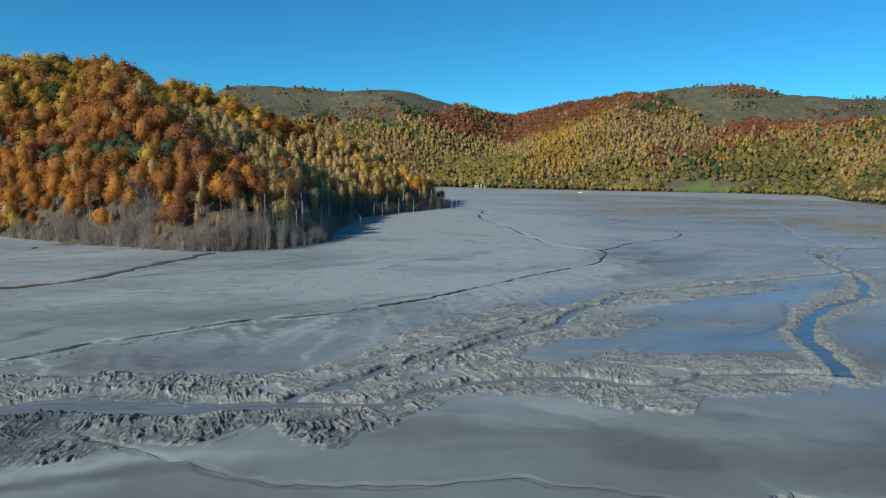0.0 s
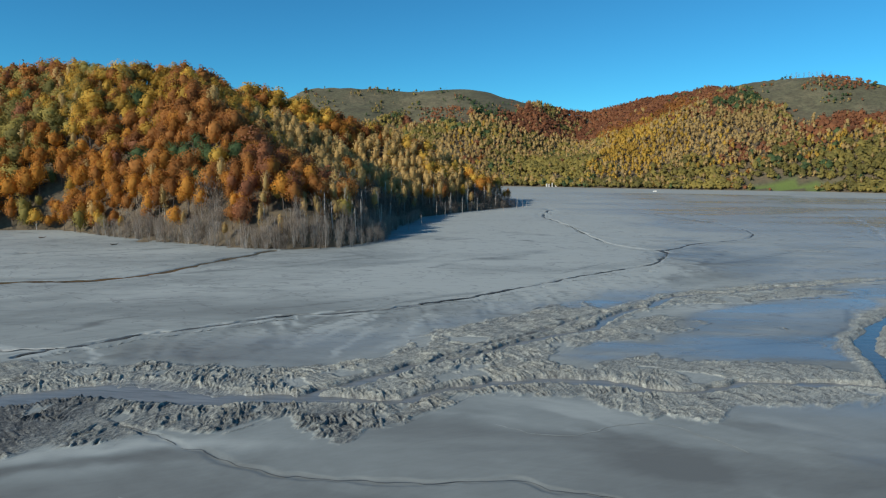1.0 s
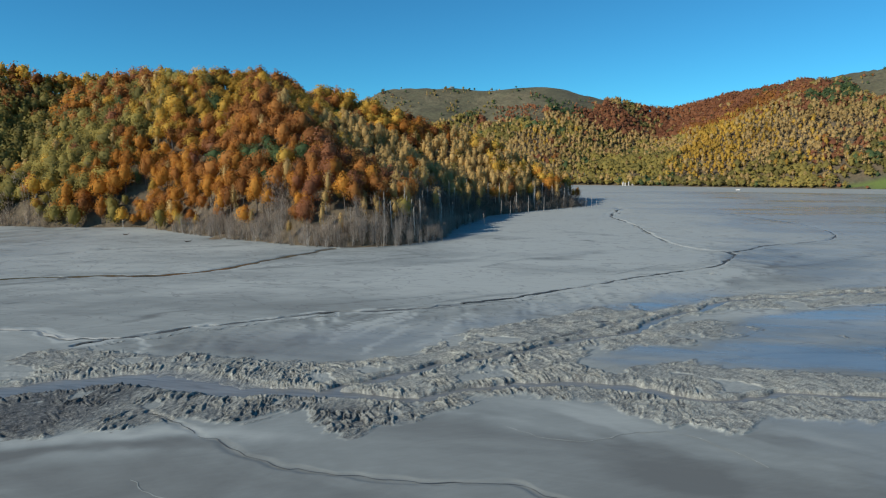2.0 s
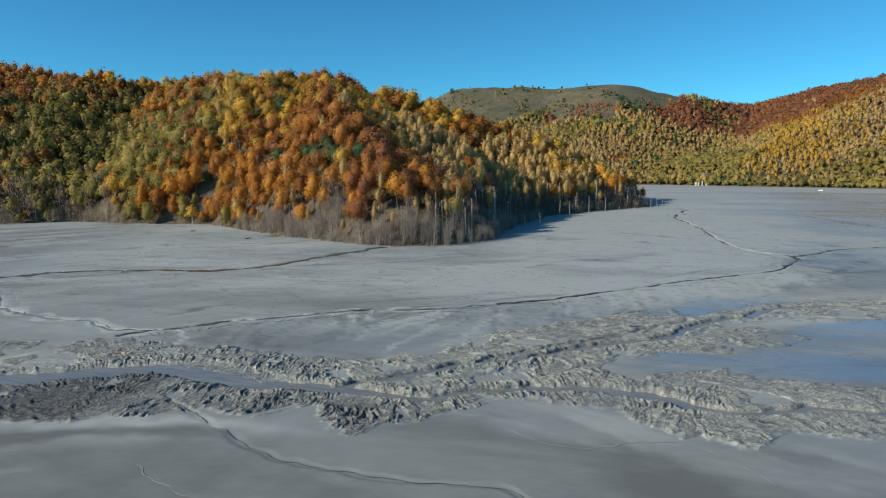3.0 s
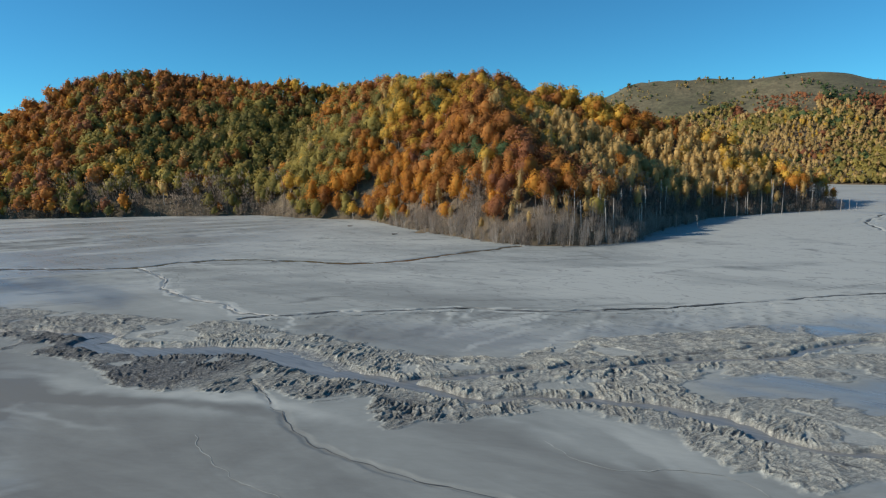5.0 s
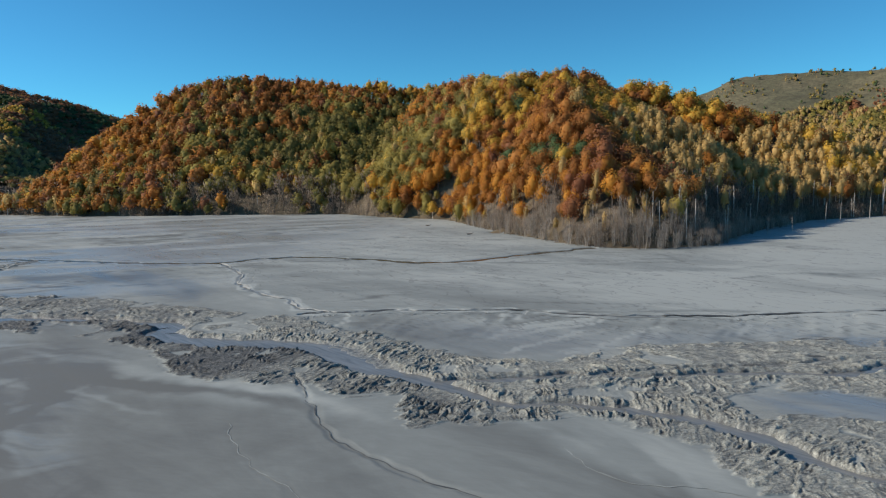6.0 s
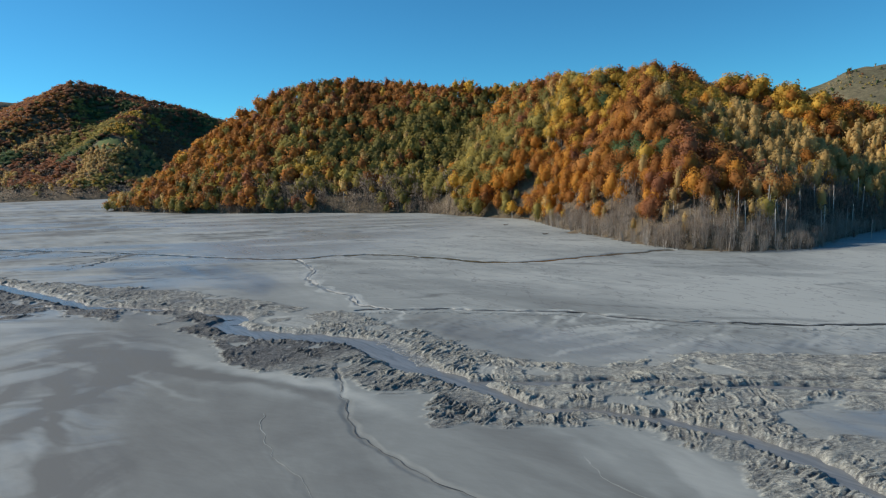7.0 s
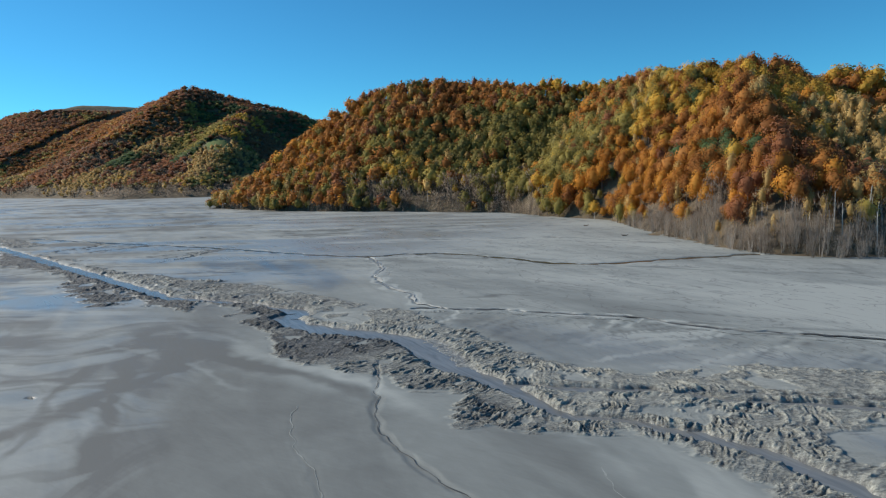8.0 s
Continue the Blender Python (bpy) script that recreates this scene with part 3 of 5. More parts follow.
    deep = {"river": (0.7 - 0.28 * step(0.3, 0.2, ra)) * (1 - bar) + bar * (0.29 + 0.14 * fbm(u / 6, v / 0.8, 67, 2)), "east": 0.7, "branch": 0.62, "branch_b": 0.30, "thin": 0.34, "thin_b": 0.22, "east_b": 0.25, "side": 0.15, "creek": 0.5, "rill": 0.13, "rill_b": 0.02}
    lip = np.zeros(x.shape)
    for k, (dist, along) in d.items():
        h = half[k] * (1 + (0.35 if k in ("river", "east", "branch") else 1.1) * vnoise(x / 4, y / 4, 99))
        if k in ("thin", "side", "east_b"):
            lip = np.maximum(lip, np.exp(-((dist / h - 2.3) / 0.9) ** 2) * step(-0.3 if k == "side" else -0.05, 0.25, fbm(x / 6, y / 6, 127, 3)))
        cutting = step(1.6, 0.85, dist / h)
        if k not in ("rill", "rill_b"):
            reach = np.minimum(reach, dist - 1.6 * h)
        z = z * (1 - cutting) - deep[k] * cutting
        z = z + (0.05 if k in ("rill", "rill_b") else 0.16) * deep[k] * np.exp(-((dist / h - 2.1) / 0.7) ** 2)
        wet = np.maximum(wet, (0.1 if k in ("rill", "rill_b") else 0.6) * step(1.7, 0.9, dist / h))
    # wet ground
    film = 0.55 * step(-0.05, 0.5, fbm(x / 55, y / 24, 101, 4) + 0.60 * step(5, 80, x - 0.05 * y) - 0.16 - 0.5 * step(-20, -90, x) - 0.38 * step(102, 88, y))
    seep = 5 * wob + 2.5 * fbm(x / 14, y / 3.5, 102, 3)
    for amount, soft, outline in POOLS:
        film = np.maximum(film, amount * step(-soft, soft, depth_in(wx, wy, outline) + seep * (0.45 + 0.1 * soft)))
    film = np.maximum(film, 0.9 * step(1.4, 0.2, np.hypot((wx - 235 - 0.3 * (wy - 350)) / 70, (wy - 350) / 55) + 1.2 * wob))
    film = np.clip(film * (0.92 + 0.7 * fbm(x / 30, y / 5, 104, 4)), 0, 1) * (1 - 0.8 * crust)
    # tone: paler dry mud beyond the river, damp grey before it
    plain_n = step(95, 140, y)
    tone = 0.8 * fbm(x / 70, y / 24, 111, 4) + 0.28 * plain_n * step(110, 10, x) + 0.2 * step(95, 160, y) + 0.12 * step(-60, -140, x)
    # long faint flow streaks over the northern flat, with dark crack-like trickles among them
    su, sv = 0.77 * x + 0.64 * y, 0.77 * y - 0.64 * x
    gu, gv = su + 16 * fbm(x / 45, y / 45, 103, 3), sv + 9 * fbm(x / 45, y / 45, 105, 3)
    grain = fbm(gu / 42, gv / 6.5, 107, 4)
    tone = tone + plain_n * step(330, 240, y) * (0.5 * grain + 0.10 * fbm(gu / 12, gv / 1.7, 109, 3))
    trickle = step(0.024, 0.006, np.abs(fbm(gu / 80, gv / 15, 113, 2))) * step(-0.2, 0.05, fbm(x / 60, y / 60, 114, 2))
    trickle = np.maximum(trickle, 0.3 * step(0.03, 0.008, np.abs(fbm(gu / 26, gv / 10, 116, 3))) * step(0.06, 0.2, fbm(x / 40, y / 40, 118, 3)))
    tone = tone - (0.8 + 0.2 * step(180, 240, y) * step(-40, 20, x)) * trickle * step(110, 135, y)
    z = z - 0.05 * trickle * (1 - crust) * step(110, 135, y) * ~far
    # slack water to the west: lens-shaped pale and purple-grey streaks that curl
    slack = step(-5, 4, depth_in(wx, wy, SLACK) + 3 * wob) * (1 - crust)
    u, v = 0.55 * x + 0.83 * y, 0.83 * x - 0.55 * y
    u, v = u + 22 * fbm(x / 32, y / 32, 115, 3), v + 20 * fbm(x / 26, y / 26, 117, 3)
    streaks = fbm(u / 22, v / 7, 119, 3) + 0.45 * fbm(u / 11, v / 2.6, 121, 3)
    lens = step(0.05, 0.16, streaks) - 1.15 * step(-0.06, -0.17, streaks) + 0.5 * np.tanh(5 * fbm(u / 9, v / 1.6, 122, 2))
    hollow = np.array(BASIN, float)
    rim = line_dist(wx, wy, np.vstack([hollow, hollow[:1]]))[0] * np.where(inside(wx, wy, hollow), 1.0, -1.0)
    tone = tone * (1 - 0.6 * step(-1.0, 5.0, rim)) - 0.36 * step(-1.0, 3.0, rim) + 0.25 * np.exp(-((rim + 0.6) / 0.8) ** 2) * step(-12, 0, x) * step(-0.3, 0.2, fbm(x / 6, y / 6, 134, 2))
    tone = tone + slack * (-0.06 + np.where(lens > 0, 0.20, 0.40) * lens)
    # single dark bands of damp mud before the river
    vx, vy = wx + 3 * fbm(x / 16, y / 16, 133, 3), wy + 3 * fbm(x / 16, y / 16, 135, 3)
    stroke = np.zeros(x.shape)
    for pts, width, amount in DAMP:
        g, along = line_dist(vx, vy, pts)
        stroke = np.maximum(stroke, amount * step(1.0, 0.1, g / (1.6 * width * (1 + 1.2 * wob))) * step(0, 0.12, along) * step(1, 0.88, along))
    tone = tone - 0.95 * stroke
    for pts, width in (([(-110, 50), (-84, 58), (-62, 63), (-48, 69), (-36, 75), (-22, 77)], 3.2), ([(-96, 36), (-78, 45), (-58, 52), (-42, 58)], 1.6)):
        g, along = line_dist(vx, vy, pts)
        tone = tone + 0.55 * step(1.0, 0.1, g / (width * (1 + 1.2 * wob))) * step(0, 0.12, along) * step(1, 0.8, along) * (1 - crust)
    # wash marks between the hollow and the south bank
    shelf = step(0, 3, depth_in(wx, wy, [(-3, 90), (6, 98), (22, 97), (32, 90), (46, 96), (60, 84), (44, 74), (30, 80), (12, 82)]) + 3 * wob)
    tone = tone + shelf * (0.08 + 0.30 * np.tanh(4 * fbm((0.9 * vx - 0.43 * vy) / 22, (0.9 * vy + 0.43 * vx) / 2.6, 153, 3)))
    tone = tone - 0.5 * step(-4, 4, depth_in(wx, wy, [(16, 84), (27, 90), (38, 91), (62, 88), (70, 62), (40, 66), (22, 76)]) + 3 * wob) * (1 - crust)
    # veins that fan out of the thin channel towards the river, and a few longer rills
    dt, ta = d["thin"]
    fan = step(1.5, 4, dt) * step(36, 12, dt) * line_side(x, y, THIN[::-1]) * step(150, 100, x) * (1 - crust)
    sl = 390 * ta + 0.75 * dt + 5 * fbm(x / 16, y / 16, 123, 3)
    fans = ridges(sl / 3.4, dt / 44, 125, 2)
    fan_dark = ridges(sl / 3.0 + 9, dt / 36, 128, 1)
    tone = tone + fan * (1.3 * step(0.66, 0.95, fans) * step(-0.25, 0.2, fbm(x / 22, y / 22, 129, 2)) - 0.60 * step(0.75, 1.0, fan_dark)) + 1.5 * lip
    z = z + 0.22 * fan * (fans - 0.5)
    for pts in RILLETS:
        g, along = line_dist(wx + 1.5 * wob, wy, pts)
        tone = tone + 1.1 * step(0.75, 0.2, g) * step(-0.25, 0.0, fbm(x / 5, y / 5, 130, 2))
        z = z - 0.07 * step(0.6, 0.1, g)
    # the distant flat, streaked by sheets of water; paler tone paints their sky reflection
    shimmer = fbm(x / 160, y / 40, 137, 4)
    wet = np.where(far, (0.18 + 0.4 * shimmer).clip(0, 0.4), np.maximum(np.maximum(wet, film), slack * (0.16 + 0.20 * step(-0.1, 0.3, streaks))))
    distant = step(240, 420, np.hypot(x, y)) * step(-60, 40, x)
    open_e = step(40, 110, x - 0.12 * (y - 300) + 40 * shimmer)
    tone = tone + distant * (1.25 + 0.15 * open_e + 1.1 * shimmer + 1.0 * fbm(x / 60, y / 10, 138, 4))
    wet = np.where(far, wet, wet * (1 - 0.6 * distant) + distant * (0.18 + 0.50 * open_e + 0.6 * fbm(x / 90, y / 18, 136, 4)).clip(0, 0.72))
    # eastern flat: sky reflection put into the colour as a paler tone
    tone = tone + 0.35 * step(60, 110, x) * step(130, 180, y) * (1 - crust) * ~far
    pale = step(160, 200, y) * step(460, 380, y) * step(-60, -10, x) * step(78, 48, x - 0.12 * (y - 250) + 30 * wob) * (1 - crust)
    wet = wet * (1 - 0.7 * pale)
    tone = tone + 0.8 * pale * (0.6 + 0.8 * step(-0.2, 0.2, fbm(x / 34, y / 14, 140, 3)))
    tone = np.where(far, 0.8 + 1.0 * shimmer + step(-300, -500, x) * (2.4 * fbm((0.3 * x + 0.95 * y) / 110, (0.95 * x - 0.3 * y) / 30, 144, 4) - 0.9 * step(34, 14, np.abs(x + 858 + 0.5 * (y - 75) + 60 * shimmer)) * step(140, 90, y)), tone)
    # streaky sheen on the open water-logged flat to the west
    su, sv = 0.55 * x + 0.83 * y, 0.83 * x - 0.55 * y
    sheen = fbm(su / 70 + 1.5 * fbm(x / 60, y / 60, 141, 2), sv / 16, 143, 4)
    west_flat = step(-105, -190, x + 0.5 * (y - 100)) * (1 - crust)
    wet = np.maximum(wet, west_flat * step(-0.15, 0.4, sheen) * 0.8)
    braid = step(0.04, 0.008, np.abs(fbm(su / 46, sv / 8, 145, 3))) + 0.7 * step(0.05, 0.01, np.abs(fbm(su / 20, sv / 5, 147, 3)))
    tone = tone + west_flat * (0.25 + 2.3 * sheen + 0.9 * fbm(su / 18, sv / 3, 149, 3) - 1.3 * braid * step(-0.1, 0.15, fbm(x / 50, y / 50, 151, 2)))
    wet = wet * (1 - 0.7 * step(-1.0, 5.0, rim)) * (1 - 0.6 * stroke.clip(0, 1))
    # crust tone carries the painted highlight of its crests
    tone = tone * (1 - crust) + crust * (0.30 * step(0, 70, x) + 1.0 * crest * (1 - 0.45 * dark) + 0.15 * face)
    z, plain = np.where(far, 0.0, z), np.where(far, 0.0, plain)
    flow = step(100, 135, y) * (1 - crust) * ~far
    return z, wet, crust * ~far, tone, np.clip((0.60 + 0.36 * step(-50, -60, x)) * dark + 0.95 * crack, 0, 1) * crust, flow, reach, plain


# ---- ground ----
GROUND_KEYS = ("wet", "crust", "tone", "dark", "flow")


def build_ground():
    """The sheet of the ground: a fan of rings that reaches the horizon. Where the detailed mud lies on it, it runs a little lower."""
    cx, cy = 20.0, 5.0
    fine = np.arange(-38, 100, 0.40)
    coarse = np.arange(102, 321, 3.0)
    th = np.radians(np.concatenate([fine, coarse]))
    rad = [10.0, 30.0, 45.0, 52.0]
    for limit, grow in ((300, 1.0055), (500, 1.009), (1500, 1.02), (9000, 1.1)):
        while rad[-1] < limit:
            rad.append(rad[-1] * grow)
    rad = np.array(rad)
    T, R = np.meshgrid(th, rad)
    x, y = (cx - R * np.sin(T)).ravel(), (cy + R * np.cos(T)).ravel()
    x, y = np.append(x, cx), np.append(y, cy)
    z, wet, crust, tone, dark, flow, reach, plain = ground_height(x, y)
    under = np.maximum((crust > 0.55) * 1.0, (reach < 0.5) * 1.0) * (np.hypot(x, y) < 690)
    z = np.where(under > 0, plain - 1.0, np.where((crust > 0.002) | (reach < 3.2), np.minimum(z, plain) - 0.025 - 0.3 * crust, z))
    n, m = len(rad), len(th)
    i, j = np.meshgrid(np.arange(n - 1), np.arange(m), indexing="ij")
    jn = (j + 1) % m
    quads = np.stack([i * m + j, i * m + jn, (i + 1) * m + jn, (i + 1) * m + j], -1).reshape(-1, 4)
    jj = np.arange(0, m)
    cap = np.stack([np.full(m, n * m), jj, (jj + 1) % m], -1)
    tris = np.vstack([quads[:, [0, 2, 1]], quads[:, [0, 3, 2]], cap])
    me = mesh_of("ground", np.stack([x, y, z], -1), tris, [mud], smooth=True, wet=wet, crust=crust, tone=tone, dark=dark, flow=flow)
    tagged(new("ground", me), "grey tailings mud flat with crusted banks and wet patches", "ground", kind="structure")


def build_mud(name, x0, x1, y0, y1, cell, skip, label):
    """Detailed mud along the channels and on the crusted banks, on a square grid."""
    xs, ys = np.arange(x0, x1, cell), np.arange(y0, y1, cell)
    X, Y = np.meshgrid(xs, ys)
    x, y = X.ravel(), Y.ravel()
    n, m = len(ys), len(xs)
    # a rough look first: only places near a channel are worked out
    close = np.full(x.shape, False)
    for key, line in lines.items():
        if key in ("rill", "rill_b"):
            continue
        lo, hi = line.min(0) - 44, line.max(0) + 44
        maybe = np.where((x > lo[0]) & (x < hi[0]) & (y > lo[1]) & (y < hi[1]) & ~close)[0]
        if len(maybe):
            lim = 32 if key in ("river", "east", "branch", "branch_b") else 40 if key == "creek" else 5
            close[maybe] = line_dist(x[maybe], y[maybe], line[::2])[0] < lim + 2
    if skip:
        close &= ~((x > skip[0] + cell) & (x < skip[1] - cell) & (y > skip[2] + cell) & (y < skip[3] - cell))
    idx = np.where(close)[0]
    z, wet, crust, tone, dark, flow, reach, plain = ground_height(x[idx], y[idx])
    grid = np.zeros(x.shape, bool)
    grid[idx] = (crust > 0.012) | (reach < 2.4)
    grid = grid.reshape(n, m)
    # the sheet reaches a little past the crust
    for _ in range(max(2, int(0.9 / cell))):
        wider = grid.copy()
        wider[1:] |= grid[:-1]
        wider[:-1] |= grid[1:]
        wider[:, 1:] |= grid[:, :-1]
        wider[:, :-1] |= grid[:, 1:]
        grid = wider
    use = grid.ravel() & close
    i, j = np.meshgrid(np.arange(n - 1), np.arange(m - 1), indexing="ij")
    q = np.stack([i * m + j, i * m + j + 1, (i + 1) * m + j + 1, (i + 1) * m + j], -1).reshape(-1, 4)
    q = q[use[q].all(1)]
    used, inv = np.unique(q, return_inverse=True)
    place = np.searchsorted(idx, used)
    data = {key: val[place] for key, val in zip(GROUND_KEYS, (wet, crust, tone, dark, flow))}
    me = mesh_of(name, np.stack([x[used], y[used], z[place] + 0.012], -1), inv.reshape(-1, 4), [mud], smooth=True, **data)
    return tagged(new(name, me), label, "mud", kind="structure")


NEAR_MUD, MID_MUD = (-80, 50, 72, 130), (-232, 76, 18, 168)
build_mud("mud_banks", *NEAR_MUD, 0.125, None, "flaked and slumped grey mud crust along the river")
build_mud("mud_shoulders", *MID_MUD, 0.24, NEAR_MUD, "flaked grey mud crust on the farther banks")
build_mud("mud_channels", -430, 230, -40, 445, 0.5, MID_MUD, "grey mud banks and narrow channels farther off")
build_ground()


def ribbon(name, line, half, level, mat, label):
    p = smooth_line(line, 8)
    t = np.gradient(p, axis=0)
    t /= np.linalg.norm(t, axis=1)[:, None]
    nrm = np.stack([-t[:, 1], t[:, 0]], -1)
    rows = [np.column_stack([p + nrm * half * s, np.full(len(p), level)]) for s in (-1, 0, 1)]
    v = np.vstack(rows)
    n = len(p)
    k = np.arange(n - 1)
    f = np.vstack([np.stack([k + a * n, k + 1 + a * n, k + 1 + (a + 1) * n, k + (a + 1) * n], -1) for a in (0, 1)])
    return tagged(new(name, mesh_of(name, v, f, [mat], smooth=True)), label, "water", kind="structure")


ribbon("river", RIVER, 4.6, -0.34, river_mat, "shallow grey river winding through cracked mud banks")
ribbon("river_bend", RIVER_EAST, 4.8, -0.54, bend_mat, "shallow river bend reflecting the blue sky between pale banks")
ribbon("stream", BRANCH, 3.0, -0.32, river_mat, "narrow grey stream between crusted mud banks")
ribbon("creek", CREEK, 2.0, -0.11, brown_mat, "thin brown creek running from the wooded shore")


def narrow_bed(name, line, half, level, label, mat=bed_mat, rag=3.0):
    """The dark wet bed of a narrow channel, with a ragged outline."""
    p = smooth_line(line, 16)
    t = np.gradient(p, axis=0)
    t /= np.linalg.norm(t, axis=1)[:, None]
    nrm = np.stack([-t[:, 1], t[:, 0]], -1)
    # the channel follows the same warp as the ground
    p = 2 * p - np.stack(bent(p[:, 0], p[:, 1]), -1)
    k = np.arange(len(p))
    wl, wr = (half * (0.55 + rag * fbm(k / 5.0, k * 0.0 + q, 77, 4)) for q in (0.0, 9.0))
    v = np.vstack([np.column_stack([p + nrm * np.maximum(wl, 0.03)[:, None], np.full(len(p), level)]),
                   np.column_stack([p - nrm * np.maximum(wr, 0.03)[:, None], np.full(len(p), level)])])
    n = len(p)
    k = np.arange(n - 1)
    f = np.stack([k, k + n, k + 1 + n, k + 1], -1)
    return tagged(new(name, mesh_of(name, v, f, [mat], smooth=True)), label, "channel", kind="structure")


narrow_bed("thin_channel", THIN, 0.60, -0.07, "narrow dark crack-like channel across the mud", bed_mat, 4.6)
narrow_bed("side_channel", THIN_B, 0.5, -0.09, "faint narrow channel across wet mud")
narrow_bed("link_channel", SIDE, 0.42, 0.03, "narrow channel with a pale edge in the mud", pale_bed_mat)
narrow_bed("wash_line", RIM, 0.14, 0.03, "thin pale wash line on smooth grey mud", wash_mat, 0.9)
narrow_bed("wash_line", RILL_B, 0.10, 0.03, "faint pale wash line on smooth grey mud", wash_mat, 0.9)
narrow_bed("rill", RILL, 0.10, -0.03, "thin dark rill across smooth grey mud", rill_mat, 0.7)


# ---- hills ----
def build_hill(name, func, x0, x1, y0, y1, cell, mat, label, grass=None):
    xs, ys = np.arange(x0, x1, cell), np.arange(y0, y1, cell)
    X, Y = np.meshgrid(xs, ys)
    x, y = X.ravel(), Y.ravel()
    z, df = func(x, y)
    z = z + 0.3 * fbm(x / 9, y / 9, 5, 3) * (df > 2)
    n, m = len(ys), len(xs)
    i, j = np.meshgrid(np.arange(n - 1), np.arange(m - 1), indexing="ij")
    q = np.stack([i * m + j, i * m + j + 1, (i + 1) * m + j + 1, (i + 1) * m + j], -1).reshape(-1, 4)
    q = q[(df[q] > -2.5 * cell).all(1)]
    used, inv = np.unique(q, return_inverse=True)
    attrs = {"grass": grass(x, y, z)[used]} if grass else {}
    me = mesh_of(name, np.stack([x, y, np.maximum(z, -4)], -1)[used], inv.reshape(-1, 4), [mat], smooth=True, **attrs)
    return tagged(new(name, me), label, "hill", kind="structure")


def north_open(x, y, z):
    """How open the far hills are: 0 wood, 1 dry meadow, 2 green meadow."""
    lim = np.interp(x, [-700, -60, 10, 60, 290, 340, 1000], [92, 94, 112, 170, 170, 84, 66])
    g = step(-7, 7, z - lim - 34 * fbm(x / 70, y / 70, 131, 3))
    green = step(1.15, 0.85, np.hypot((x - 298) / 46, (y + 0.25 * (x - 298) - 752) / 9)) + 0.8 * step(1.2, 0.8, np.hypot((x - 120) / 26, (y - 875) / 9))
    return np.maximum(g, 2 * np.clip(green, 0, 1))


def west_open(x, y, z):
    green = step(1.15, 0.85, np.hypot((x + 1092) / 26, (y - 243 - 0.12 * (x + 1092)) / 23))
    top = step(-5, 5, z - 188) * step(-1600, -1700, x)
    return np.maximum(2 * green, top)


build_hill("headland", head_height, -700, 40, 110, 690, 5, litter_mat, "steep headland covered in leaf litter under autumn woods")
build_hill("north_hills", north_height, -900, 1400, 470, 1500, 9, meadow_mat, "rolling far hills with dry meadow tops above woods", north_open)
build_hill("west_hills", west_height, -2400, -700, -650, 1050, 13, meadow_mat, "far wooded hills with a small green clearing", west_open)

def far_ridge():
    """A wooded ridge some kilometres off."""
    a = np.radians(np.linspace(62, 112, 120))
    top = np.interp(np.degrees(a), [62, 67, 70, 73.5, 80, 93, 97, 104, 112], [120, 210, 282, 306, 250, 312, 318, 260, 150]) + 10 * fbm(np.degrees(a), a * 0, 139, 3)
    rows = [(4300, 0.0), (4450, 0.6), (4700, 1.0), (5200, 0.0)]
    v = np.vstack([np.column_stack([-np.sin(a) * q, np.cos(a) * q, top * h - 2]) for q, h in rows])
    n = len(a)
    k = np.arange(n - 1)
    f = np.vstack([np.stack([k + i * n, k + i * n + n, k + i * n + n + 1, k + i * n + 1], -1) for i in range(3)])
    return tagged(new("far_ridge", mesh_of("far_ridge", v, f, [meadow_mat], smooth=True, grass=np.full(len(v), 0.2))), "distant bluish wooded ridge on the horizon", "hill", kind="structure")


far_ridge()

# ---- trees: shapes ----
rng = np.random.default_rng(7)


def ico(level):
    bm = bmesh.new()
    bmesh.ops.create_icosphere(bm, subdivisions=level, radius=1.0)
    v = np.array([p.co[:] for p in bm.verts])
    f = np.array([[q.index for q in p.verts] for p in bm.faces])
    bm.free()
    return v, f


ICO1 = ico(1)
OCTA = np.array([(1, 0, 0), (0, 1, 0), (-1, 0, 0), (0, -1, 0), (0, 0, 1), (0, 0, -1)], float), np.array([(0, 1, 4), (1, 2, 4), (2, 3, 4), (3, 0, 4), (1, 0, 5), (2, 1, 5), (3, 2, 5), (0, 3, 5)])


def clumps(centres, normals, size, r):
    """One irregular leaf clump (a triangle) at each centre, turned roughly along its normal."""
    n = len(centres)
    nr = normals + r.normal(0, 0.22, (n, 3))
    nr /= np.linalg.norm(nr, axis=1)[:, None] + 1e-9
    a = np.cross(nr, r.normal(0, 1, (n, 3)))
    a /= np.linalg.norm(a, axis=1)[:, None] + 1e-9
    b = np.cross(nr, a)
    ang = r.uniform(0, 0.6, n)
    v = []
    for k in range(3):
        t = ang + k * 2.094 + r.uniform(-0.35, 0.35, n)
        s = size * r.uniform(0.55, 1.15, n)
        v.append(centres + (a * np.cos(t)[:, None] + b * np.sin(t)[:, None]) * s[:, None])
    return np.stack(v, 1).reshape(-1, 3), np.arange(3 * n).reshape(-1, 3)


def join(bits, tied=False):
    """One mesh of several pieces; tied: each piece is fastened to the first by a sliver hidden inside it."""
    v, f, off = [], [], 0
    for a, b in bits:
        v.append(a)
        f.append(np.asarray(b) + off)
        if tied and off:
            near = int(np.argmin(np.linalg.norm(np.vstack(v[:-1]) - a[:1], axis=1)))
            f.append(np.array([[off, off + 1, near]]))
        off += len(a)
    return np.vstack(v), np.vstack(f)


